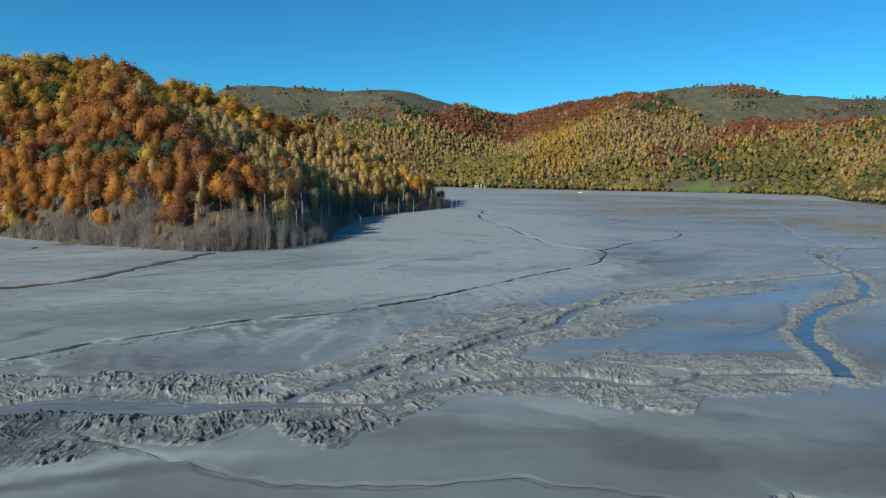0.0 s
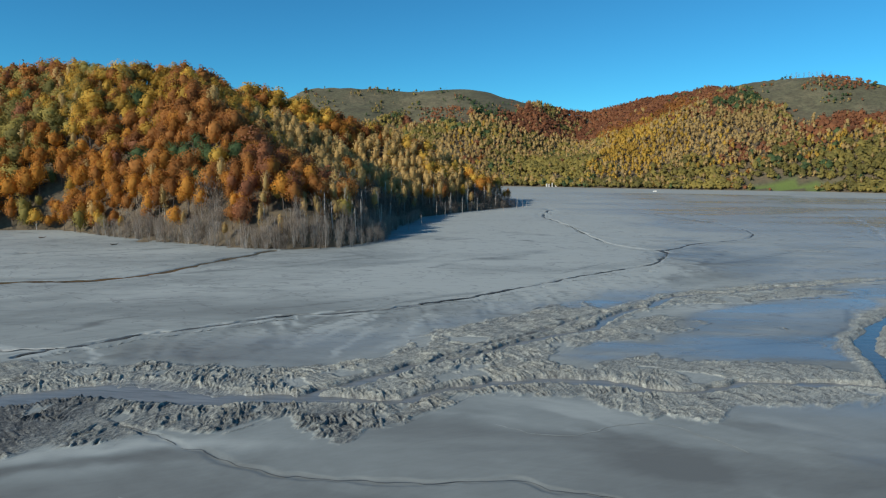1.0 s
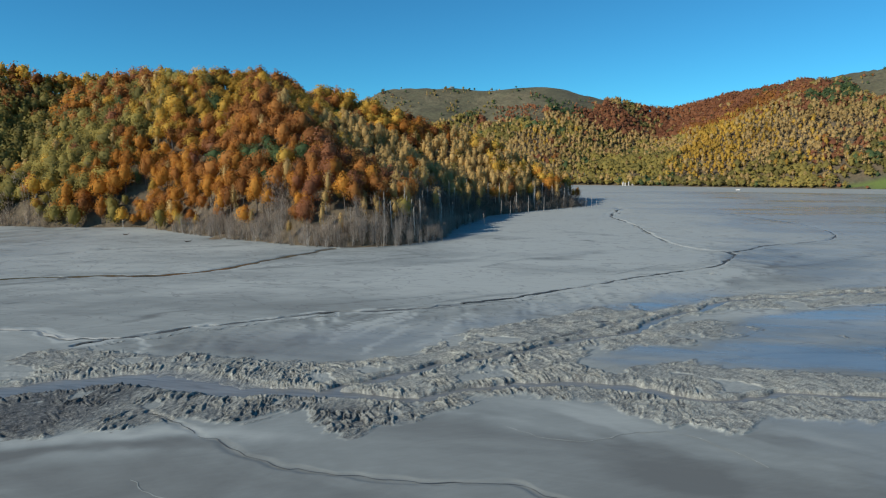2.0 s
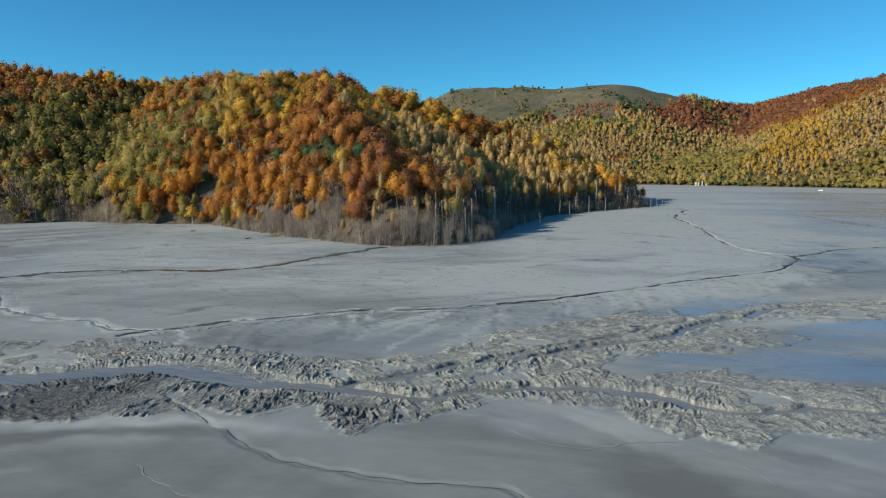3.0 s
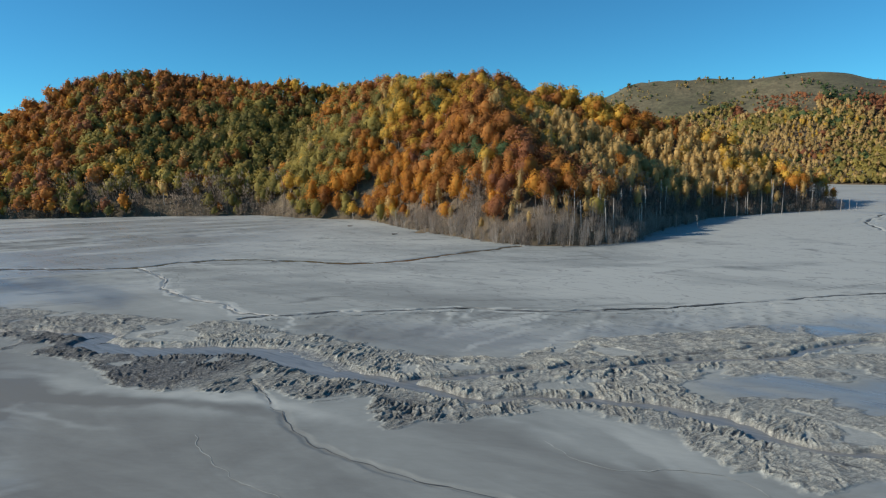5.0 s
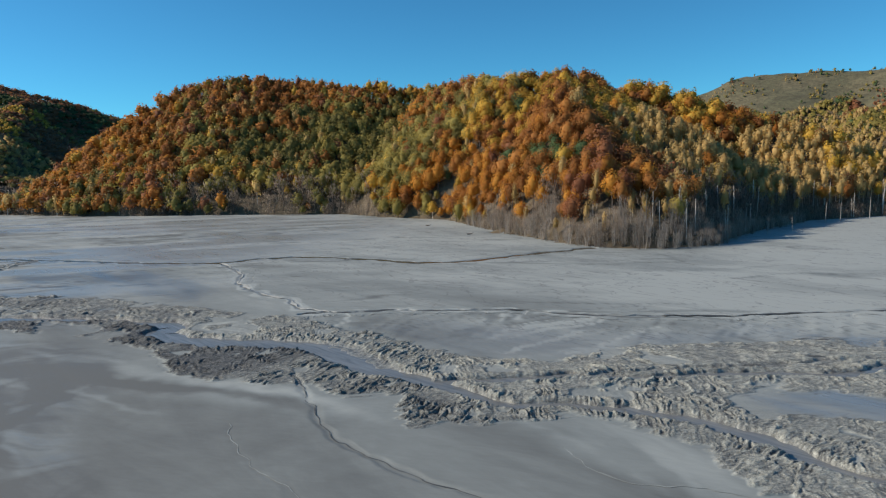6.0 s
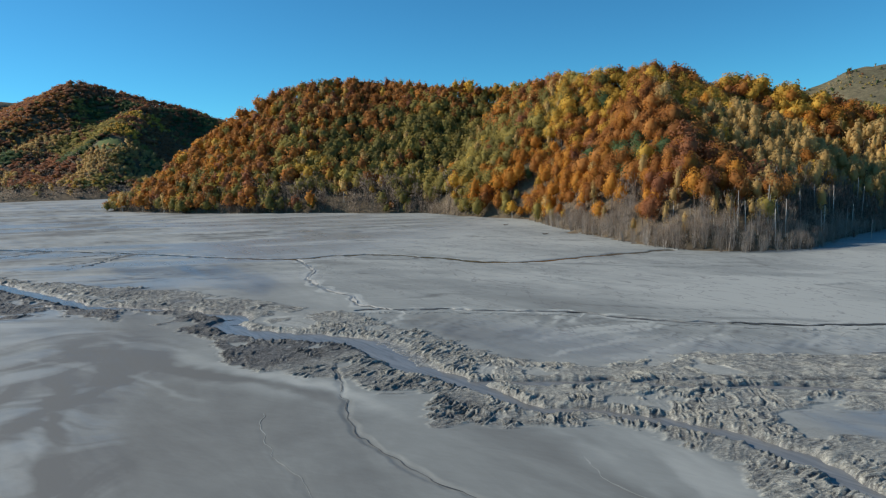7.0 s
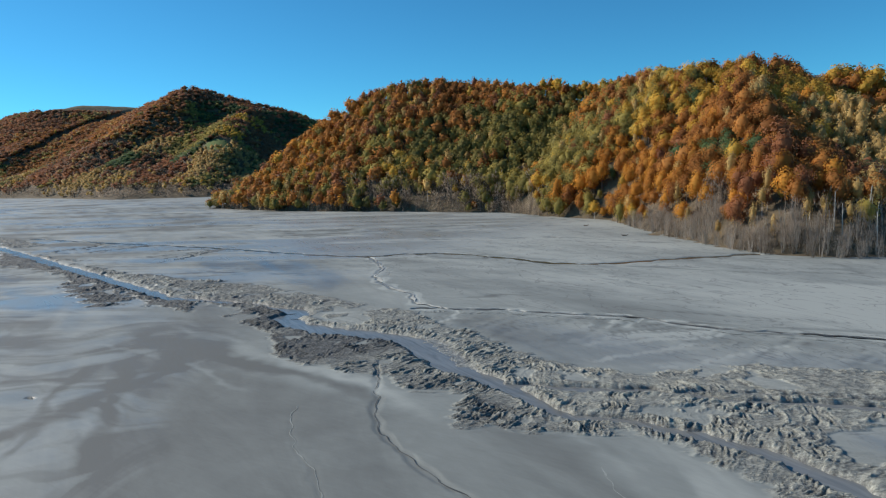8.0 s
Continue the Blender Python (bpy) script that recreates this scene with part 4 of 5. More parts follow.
def tube(p, q, r0, r1, sides=5):
    p, q = np.array(p, float), np.array(q, float)
    d = (q - p) / (np.linalg.norm(q - p) + 1e-9)
    a = np.cross(d, (0.31, 0.9, 0.2))
    a /= np.linalg.norm(a)
    b = np.cross(d, a)
    t = np.arange(sides) * 2 * math.pi / sides
    ring = np.cos(t)[:, None] * a + np.sin(t)[:, None] * b
    v = np.vstack([p + ring * r0, q + ring * r1])
    k = np.arange(sides)
    kn = (k + 1) % sides
    return v, np.vstack([np.stack([k, kn, kn + sides], -1), np.stack([k, kn + sides, k + sides], -1)])


def crown(shape, n, size, core, seed):
    """Leaves of a tree 1 m high in proportion: crown of clumps over a few lobes."""
    r = np.random.default_rng(seed)
    if shape == "round":
        lobes = [((0, 0, 0.62), (0.27, 0.27, 0.30))]
        for k in range(6):
            a = k * 1.05 + r.uniform(-0.3, 0.3)
            lobes.append(((0.19 * math.cos(a), 0.19 * math.sin(a), r.uniform(0.42, 0.72)), (0.17, 0.17, 0.17)))
        lobes.append(((r.uniform(-0.07, 0.07), r.uniform(-0.07, 0.07), 0.83), (0.15, 0.15, 0.14)))
    elif shape == "tall":
        lobes = [((0, 0, 0.66), (0.14, 0.14, 0.30))]
        for k in range(6):
            a = k * 2.4 + r.uniform(-0.3, 0.3)
            lobes.append(((0.08 * math.cos(a), 0.08 * math.sin(a), 0.34 + 0.10 * k), (0.12, 0.12, 0.12)))
    elif shape == "low":
        lobes = [((0, 0, 0.45), (0.28, 0.28, 0.36))]
        for k in range(5):
            a = k * 1.26 + r.uniform(-0.3, 0.3)
            lobes.append(((0.2 * math.cos(a), 0.2 * math.sin(a), r.uniform(0.25, 0.7)), (0.18, 0.18, 0.2)))
    w = np.array([l[1][0] * l[1][2] for l in lobes])
    pick = r.choice(len(lobes), n, p=w / w.sum())
    d = r.normal(0, 1, (n, 3))
    d[:, 2] += 0.25
    d /= np.linalg.norm(d, axis=1)[:, None]
    cen, rad = np.array([l[0] for l in lobes])[pick], np.array([l[1] for l in lobes])[pick]
    c = cen + d * rad * r.uniform(0.80, 1.10, (n, 1))
    bits = [clumps(c, d, size, r)]
    middle, spread = (np.array(q) for q in lobes[0])
    if core:
        v, f = OCTA if core == 2 else ICO1
        bits.append((v * (1 + r.uniform(-0.25, 0.25, (len(v), 1))) * spread * (0.95 if core == 2 else 0.8) + middle, f))
    v, f = join(bits)
    # leaves turn with the round of the whole crown as much as with their own branch
    own = np.vstack([np.repeat(d, 3, axis=0), np.zeros((len(v) - 3 * n, 3))])
    out = (v - middle) / spread
    nr = out / (np.linalg.norm(out, axis=1)[:, None] + 1e-9) + 0.8 * own
    return v, f, nr / (np.linalg.norm(nr, axis=1)[:, None] + 1e-9)


def trunk_shape(shape, seed, sides=6):
    """Bent trunk with limbs for a tree 1 m high."""
    r = np.random.default_rng(seed)
    top = {"round": 0.72, "tall": 0.92, "low": 0.5, "bare": 0.95}[shape]
    w = {"round": 0.018, "tall": 0.011, "low": 0.016, "bare": 0.010}[shape]
    pts = [np.array((0, 0, -0.03))]
    for k in range(1, 5):
        pts.append(np.array((*(r.uniform(-0.012, 0.012, 2) * k), top * k / 4)))
    bits = [tube(pts[k], pts[k + 1], w * (1 - 0.2 * k), w * (1 - 0.2 * (k + 1)), sides) for k in range(4)]
    for k in range(7):
        t = r.uniform(0.35, 0.95)
        base = np.array((0, 0, top * t))
        a = r.uniform(0, 6.283)
        ln = {"round": 0.24, "low": 0.22, "tall": 0.11, "bare": 0.15}[shape] * r.uniform(0.6, 1.1)
        tip = base + np.array((math.cos(a) * ln * 0.75, math.sin(a) * ln * 0.75, ln * 0.8))
        bits.append(tube(base, tip, w * 0.45, w * 0.12, 4))
    return join(bits, True)


def twigs(n, spread, low, r, width):
    """A haze of bare twigs: thin blades that rise and fan out."""
    a = r.uniform(0, 6.283, n)
    z = low + (0.9 - low) * r.uniform(0, 1, n) ** 0.8
    rad = spread * np.sqrt(r.uniform(0, 1, n)) * (0.5 + 0.6 * np.sin(np.clip((z - low) / (1 - low), 0, 1) * 2.6 + 0.3))
    c = np.stack([rad * np.cos(a), rad * np.sin(a), z], -1)
    d = np.stack([np.cos(a) * 0.3, np.sin(a) * 0.3, np.ones(n)], -1) + r.normal(0, 0.22, (n, 3))
    d /= np.linalg.norm(d, axis=1)[:, None]
    s = np.cross(d, r.normal(0, 1, (n, 3)))
    s /= np.linalg.norm(s, axis=1)[:, None]
    ln = r.uniform(0.05, 0.17, n)[:, None]
    v = np.stack([c - s * width, c + s * width, c + d * ln], 1).reshape(-1, 3)
    return v, np.arange(3 * n).reshape(-1, 3)


def stems(n, r, width, sides):
    """Several thin stems that fan out of one foot."""
    bits = []
    for k in range(n):
        a, lean = r.uniform(0, 6.283), r.uniform(0.02, 0.2)
        foot = np.array((0.05 * math.cos(a), 0.05 * math.sin(a), -0.03))
        tip = np.array((lean * math.cos(a), lean * math.sin(a), r.uniform(0.6, 0.98)))
        mid = 0.5 * (foot + tip) + np.array((*r.uniform(-0.02, 0.02, 2), 0))
        w = width * r.uniform(0.6, 1.2)
        bits += [tube(foot, mid, w, w * 0.7, sides), tube(mid, tip, w * 0.7, w * 0.2, sides)]
    return join(bits, True)


# ---- trees: single ones along the headland's foot ----
SHAPE_OF = {"rust": "round", "orange": "round", "gold": "round", "olive": "low", "tan": "tall", "pine": "low", "grey": "bare", "wine": "round"}
NAME_OF = {"rust": "beech_tree", "orange": "maple_tree", "gold": "birch_tree", "olive": "willow_tree", "tan": "slender_birch", "pine": "pine_tree", "grey": "bare_sapling", "wine": "hornbeam_tree"}
LABEL_OF = {
    "rust": "rust-brown autumn beech on the headland slope",
    "orange": "bright orange autumn maple among bare saplings",
    "gold": "golden yellow birch with a pale trunk",
    "olive": "olive-green bushy tree turning yellow",
    "tan": "slender birch with thin tan leaves and white trunk",
    "pine": "dark green pine among autumn trees",
    "wine": "dark red-brown autumn hornbeam on the headland slope",
    "grey": "leafless grey-brown sapling at the mud shore",
}
prototypes = {}


def prototype(kind, variant, light=False):
    key = kind, variant, light
    if key not in prototypes:
        shape = SHAPE_OF[kind]
        seed = KINDS.index(kind) * 10 + variant
        r = np.random.default_rng(seed)
        bark = bark_white if kind in ("gold", "tan") else bark_brown
        woody = stems(7, r, 0.0105, 3) if kind == "grey" else trunk_shape(shape, seed, 4 if light else 6)
        stem = mesh_of("trunk", *woody, [bark_dead if kind == "grey" and variant > 0 else bark], smooth=True)
        if kind == "grey":
            leaves = twigs(330, 0.24, 0.04, r, 0.0036)
        elif light:
            leaves = crown(shape, 340 if shape != "tall" else 250, 0.038 if shape != "tall" else 0.031, 1, seed + 300)
        else:
            leaves = crown(shape, 640 if shape != "tall" else 460, 0.029 if shape != "tall" else 0.023, 1, seed)
        turned = leaves[2] if len(leaves) > 2 else None
        prototypes[key] = stem, mesh_of("crown", *leaves[:2], [leaf_single[kind]], smooth=turned is not None, normals=turned)
    return prototypes[key]


def single_tree(kind, x, y, z, height, variant, wide=1.0, light=False):
    stem, leaves = prototype(kind, variant, light)
    tree = new(NAME_OF[kind])
    tree.empty_display_size = 0.5
    tree.matrix_world = Matrix.LocRotScale((x, y, z), Euler((0, 0, rng.uniform(0, 6.28))), (height * wide, height * wide, height))
    part("trunk", stem, tree)
    part("crown", leaves, tree)
    return tagged(tree, LABEL_OF[kind], "tree", "trees on the headland shore")


def scatter(x0, x1, y0, y1, gap, seed):
    r = np.random.default_rng(seed)
    xs, ys = np.arange(x0, x1, gap), np.arange(y0, y1, gap)
    X, Y = np.meshgrid(xs, ys)
    return X.ravel() + r.uniform(-0.85, 0.85, X.size) * gap, Y.ravel() + r.uniform(-0.85, 0.85, X.size) * gap


def choose(weights, r):
    """Index of a kind for each row of weights."""
    weights = weights ** 1.9
    w = np.cumsum(weights / weights.sum(1, keepdims=True), 1)
    return (r.uniform(0, 1, (len(w), 1)) > w).sum(1).clip(0, weights.shape[1] - 1)


def head_weights(x, y, z, df):
    """Which kinds grow where on the headland, in the order of KINDS."""
    n1, n2, n3 = 0.8 * fbm(x / 45, y / 45, 141, 4), fbm(x / 22, y / 22, 145, 3), fbm(x / 26, y / 26, 149, 3)
    east = step(-150, -100, x - 0.25 * (y - 330))
    bay = step(-230, -290, x)
    n4 = fbm(x / 22, y / 22, 151, 3)
    far_bay = step(-380, -460, x)
    w = np.zeros((len(x), 8))
    w[:, 0] = 0.8 + 1.2 * n1 + 0.5 * step(60, 85, z) + 0.3 * far_bay - 0.35 * east
    w[:, 1] = 0.75 - 1.2 * n1 - 0.4 * bay - 0.5 * east
    w[:, 2] = 0.50 + 1.3 * n2 + 0.1 * east
    w[:, 3] = 0.55 + 1.3 * n3 + 0.35 * step(-190, -230, x) + 1.1 * step(-215, -270, x) * step(80, 40, z) * (1 - 0.5 * far_bay)
    w[:, 4] = 0.40 + 1.0 * n2 + 1.7 * east
    w[:, 7] = 0.15 + 1.2 * n4 + 0.5 * step(65, 85, z) + 0.3 * far_bay
    for k, px, py, pr, amount in ((2, -215, 378, 38, 1.7), (2, -180, 378, 40, 1.9), (2, -158, 372, 26, 1.6), (0, -137, 309, 30, 2.0), (0, -178, 338, 28, 1.8), (0, -223, 349, 24, 1.0), (7, -106, 284, 28, 4.0), (0, -108, 286, 36, 3.2), (1, -120, 290, 34, 1.6), (0, -128, 300, 26, 1.6),
                                  (4, -135, 358, 28, 2.4), (4, -104, 338, 26, 2.4), (4, -118, 378, 34, 2.4), (4, -85, 390, 40, 2.2), (4, -60, 430, 60, 2.8), (2, -40, 470, 40, 1.2), (7, -178, 440, 24, 1.2), (2, -165, 462, 40, 1.4),
                                  (3, -425, 340, 45, 2.0), (3, -398, 372, 40, 1.6), (3, -345, 330, 48, 1.6), (3, -290, 340, 30, 1.0), (2, -400, 412, 26, 1.6), (2, -245, 375, 25, 1.5), (2, -236, 345, 18, 1.2),
                                  (1, -256, 320, 28, 1.8), (1, -229, 323, 28, 1.8), (1, -172, 302, 24, 1.8), (0, -470, 365, 70, 1.2), (4, -400, 318, 22, 1.8), (4, -500, 390, 40, 1.2), (1, -560, 230, 70, 1.4)):
        w[:, k] += 0.85 * amount * step(1.2, 0.5, np.hypot(x - px, y - py) / pr + 0.6 * n2)
    w[:, 5] = 0.03 + 3.5 * step(26, 12, np.hypot(x + 138, y - 300)) * (z > 14)
    w = np.clip(w, 0.02, None)
    w[:, 6] = 1.1 * bay * step(30, 6, z) + 1.0 * east * step(26, 6, z) + 3.0 * step(-300, -330, x) * step(-450, -410, x) * step(22, 8, z)
    return w


PINES = [(-188, 320, 16), (-180, 316, 13), (-154, 305, 15), (-138, 297, 16), (-122, 293, 17), (-210, 360, 19), (-238, 320, 12), (-297, 385, 16), (-163, 311, 13)]
MAPLE = (-91, 266)


def plant_headland():
    r = np.random.default_rng(203)
    x, y = scatter(-680, 20, 120, 600, 4.5, 201)
    bx, by = scatter(-660, 20, 120, 500, 2.25, 205)
    crowd = np.concatenate([np.zeros(len(x), bool), np.ones(len(bx), bool)])
    x, y = np.append(x, bx), np.append(y, by)
    z, df = head_height(x, y)
    edge = 12 + 22 * fbm(x / 25, y / 25, 155, 3) - 7 * step(-160, -190, x) - 6 * step(-230, -300, x) + 8 * step(-100, -60, x)
    # saplings crowd along the mud, trees stand behind them; the far side of the ridge is never seen
    band = df < edge
    seen = ~((y > np.interp(x, [-625, -548, -320, -232, -150, 10], [250, 365, 475, 450, 560, 600])) & (df > 10))
    ok = (df > 1.0) & seen & np.where(crowd, band & (r.uniform(0, 1, len(x)) < np.where(x < -460, 0.3 * (df < 12), 0.8)), ~band | ((r.uniform(0, 1, len(x)) < 0.10) & (df > 7)) | (x < -430))
    for px, py in [p[:2] for p in PINES] + [MAPLE]:
        ok &= (np.hypot(x - px, y - py) > 5.0) & (np.hypot(x - px - 2.5, y - py + 6) > 4.5)
    x, y, z, df, crowd = x[ok], y[ok], z[ok], df[ok], crowd[ok]
    kind = np.where(crowd, 6, choose(head_weights(x, y, z, df), r))
    kind = np.where(~crowd & (df < edge[ok]) & np.isin(kind, (2, 3, 5, 7)), np.where(r.uniform(0, 1, len(x)) < 0.5, 1, 4), kind)
    height = np.where(crowd, (r.uniform(4.5, 10.5, len(x)) + 0.3 * np.clip(df, 0, 18)) * (1 - 0.3 * step(-80, -50, x)), 8.5 + 11.0 * r.uniform(0, 1, len(x)) ** 1.2)
    return x, y, z, df, kind, height


def wood(name, x, y, z, kind, height, wide, level, label):
    """A whole wood in one mesh: every tree is a copy of one of a few shapes."""
    r = np.random.default_rng(len(x))
    verts, faces, slots, tints, turned, off = [], [], [], [], [], 0
    mats = [leaf_wood[k] for k in KINDS] + [bark_brown, bark_white]
    var = r.integers(0, 4, len(x))
    near = level > 0
    for k, kd in enumerate(KINDS):
        shape = SHAPE_OF[kd]
        for v in range(4):
            sel = np.where((kind == k) & (var == v))[0]
            if not len(sel):
                continue
            seed = 500 + 10 * k + v
            if kd == "grey":
                lv, lf = twigs(90 if near else 16, 0.24, 0.04, np.random.default_rng(seed), 0.0075 if near else 0.03)
                ln = np.stack([lv[:, 0], lv[:, 1], np.full(len(lv), 0.1)], -1)
                ln /= np.linalg.norm(ln, axis=1)[:, None]
            elif level == 1:
                lv, lf, ln = crown(shape, 84, 0.067 if shape != "tall" else 0.055, 1, seed)
            elif level == 2:
                lv, lf, ln = crown(shape, 165 if shape != "tall" else 135, 0.053 if shape != "tall" else 0.043, 1, seed)
            else:
                slim = kd in ("gold", "tan")
                lv, lf, ln = crown("tall" if slim else "low", 15, 0.102 if slim else 0.127, 2, seed)
                ln = 0.55 * ln + np.array((0, 0, 0.6))
                ln /= np.linalg.norm(ln, axis=1)[:, None]
            tv, tf = tube((0, 0, -0.05), (0, 0, 0.75), 0.014, 0.006, 4) if near else (np.zeros((0, 3)), np.zeros((0, 3), int))
            tn = np.stack([tv[:, 0], tv[:, 1], np.full(len(tv), 1e-4)], -1) / (np.hypot(tv[:, :1], tv[:, 1:2]) + 1e-6)
            pn = np.vstack([ln, tn])
            pv, pf = np.vstack([lv, tv]), np.vstack([lf, tf + len(lv)])
            bark = len(KINDS) + (1 if near and kd in ("gold", "tan") else 0)
            ps = np.concatenate([np.full(len(lf), k), np.full(len(tf), bark)])
            a = r.uniform(0, 6.283, len(sel))
            ca, sa, h = np.cos(a)[:, None], np.sin(a)[:, None], height[sel][:, None]
            w = h * wide * r.uniform(0.8, 1.3, len(sel))[:, None]
            px = (pv[:, 0] * ca - pv[:, 1] * sa) * w + x[sel][:, None]
            py = (pv[:, 0] * sa + pv[:, 1] * ca) * w + y[sel][:, None]
            pz = pv[:, 2] * h + z[sel][:, None]
            verts.append(np.stack([px, py, pz], -1).reshape(-1, 3))
            turned.append(np.stack([pn[:, 0] * ca - pn[:, 1] * sa, pn[:, 0] * sa + pn[:, 1] * ca, np.repeat(pn[None, :, 2], len(sel), 0)], -1).reshape(-1, 3))
            faces.append((pf[None] + (np.arange(len(sel)) * len(pv))[:, None, None] + off).reshape(-1, 3))
            slots.append(np.tile(ps, len(sel)))
            tone = 0.5 + 0.9 * fbm(x[sel] / 35, y[sel] / 35, 171 + k, 3) + r.uniform(-0.34, 0.34, len(sel))
            tints.append(np.repeat(np.clip(tone, 0, 1), len(pv)))
            off += len(sel) * len(pv)
    me = mesh_of(name, np.vstack(verts), np.vstack(faces), mats, np.concatenate(slots), True, np.vstack(turned), tint=np.concatenate(tints))
    return tagged(new(name, me), label, "woods", kind="stuff")


hx, hy, hz, hd, hk, hh = plant_headland()
front = np.where((hx > -250) & (hx < 12) & (hd < 45) & (hy < 500))[0]
reach = hd[front] + 0.10 * np.hypot(hx[front] - 30, hy[front]) - np.where(hk[front] == 6, 0, 14)
front = front[np.argsort(reach)]
front = np.concatenate([front[hk[front] == 6][:290], front[hk[front] != 6][:240]])
rest = np.setdiff1d(np.arange(len(hx)), front)
for q in front:
    single_tree(KINDS[hk[q]], hx[q], hy[q], hz[q], hh[q], int(rng.integers(0, 3)), 0.78 * rng.uniform(0.8, 1.3))
# the trees of the slope behind them, one by one, up to some hundreds of each kind
slope = rest[(hx[rest] > -330) & (hk[rest] != 6)]
slope = slope[np.argsort(np.hypot(hx[slope] - 30, hy[slope]))]
taken = []
for kind in range(len(KINDS)):
    room = 285 - int((hk[front] == kind).sum())
    taken.append(slope[hk[slope] == kind][:room])
taken = np.concatenate(taken)
for q in taken:
    single_tree(KINDS[hk[q]], hx[q], hy[q], hz[q] - 0.4, hh[q], int(rng.integers(0, 4)), 0.85 * rng.uniform(0.8, 1.35), True)
rest = np.setdiff1d(rest, taken)
fore, bay = rest[hx[rest] > -330], rest[hx[rest] <= -330]
wood("headland_woods", hx[fore], hy[fore], hz[fore], hk[fore], hh[fore], 0.84, 2, "dense autumn woods in rust, orange and gold")
wood("bay_woods", hx[bay], hy[bay], hz[bay], hk[bay], hh[bay], 0.90, 1, "dense autumn woods in olive, rust and brown above the bay")


def plant_north():
    x, y = scatter(-420, 800, 500, 1230, 4.4, 301)
    bx, by = scatter(-150, 600, 500, 900, 3.6, 307)
    bd = north_height(bx, by)[1]
    bx, by = bx[(bd > 1) & (bd < 13)], by[(bd > 1) & (bd < 13)]
    x, y = np.append(x, bx), np.append(y, by)
    z, df = north_height(x, y)
    z = np.maximum(z, -0.2)
    ridge = line_dist(x, y, [p[:2] for p in NORTH_RIDGE])[0]
    back = y > np.interp(x, [p[0] for p in NORTH_RIDGE], [p[1] for p in NORTH_RIDGE]) + 24
    r = np.random.default_rng(303)
    g = north_open(x, y, z)
    hedge = fbm(x / 45, y / 30, 305, 3)
    p = np.where(g < 0.5, 0.95, np.where(g < 1.4, np.where(hedge > 0.03 + 0.0026 * (z - 92), 0.6, 0.02), 0.0))
    cap = np.hypot((x - 425) / 46, (y - 942) / 24) < 1
    p = np.where(cap & (g < 1.4), 0.9, p)
    ok = (df > 1) & ~back & (r.uniform(0, 1, len(x)) < p) & (x * 0.78 < y)
    x, y, z = x[ok], y[ok], z[ok]
    n1, n2, n3 = fbm(x / 90, y / 90, 311, 3), fbm(x / 60, y / 60, 313, 3), fbm(x / 70, y / 70, 315, 3)
    up = step(70, 105, z)
    saddle = step(30, 90, x) * step(340, 280, x)
    w = np.zeros((len(x), 8))
    w[:, 0] = 0.15 + 0.9 * n1
    w[:, 7] = 0.22 + 2.0 * n1 + 3.0 * up * saddle + 0.6 * up
    w[:, 1] = 0.05 - 0.3 * n1
    w[:, 2] = 0.30 + 1.5 * n2 - 0.4 * up
    w[:, 3] = 0.75 + 2.0 * n3 + 1.2 * step(30, 8, z)
    w[:, 4] = 1.25 + 1.3 * n2 * step(80, 30, z)
    w[:, 5] = 0.22 + 2.5 * step(60, 25, np.hypot(x + 45, y - 1085)) + 0.8 * step(0.1, 0.35, n3) + 0.5 * step(40, 10, z)
    for k, px, py, pr, amount in ((7, 433, 855, 36, 3), (7, 381, 834, 30, 3), (7, 505, 849, 50, 3), (0, 189, 1032, 60, 3), (0, 248, 990, 40, 2.5), (2, 164, 891, 50, 2), (2, 230, 853, 45, 1.6), (2, 349, 789, 40, 1.5), (3, 214, 788, 40, 1.5), (3, 393, 742, 50, 1.5), (5, 300, 945, 34, 3), (7, -131, 1052, 50, 3), (7, 20, 1085, 60, 3), (7, 170, 1110, 90, 4), (7, 430, 945, 30, 3),
                                  (2, 127, 850, 55, 2), (4, 250, 880, 80, 2), (2, 190, 940, 60, 1.5), (5, -80, 1090, 30, 4), (5, 255, 1105, 26, 3), (3, 60, 880, 60, 2)):
        w[:, k] += amount * step(1.15, 0.7, np.hypot(x - px, y - py) / pr + 0.6 * n1)
    w = np.clip(w, 0.02, None)
    w[:, 6] = 1.2 * step(10, 2, z) + 0.8 * (g[ok] > 0.5) + 0.45
    w[:, 5] += 0.7 * (g[ok] > 0.5)
    tall = (7.5 + 7.0 * r.uniform(0, 1, len(x)) ** 1.6) * np.where(g[ok] > 0.5, 0.5, 1.0)
    return x, y, z, choose(w ** 1.3, r), tall


nx, ny, nz, nk, nh = plant_north()
wood("north_woods", nx, ny, nz, nk, nh, 1.2, 0, "far hillside woods in yellow, olive and rust")


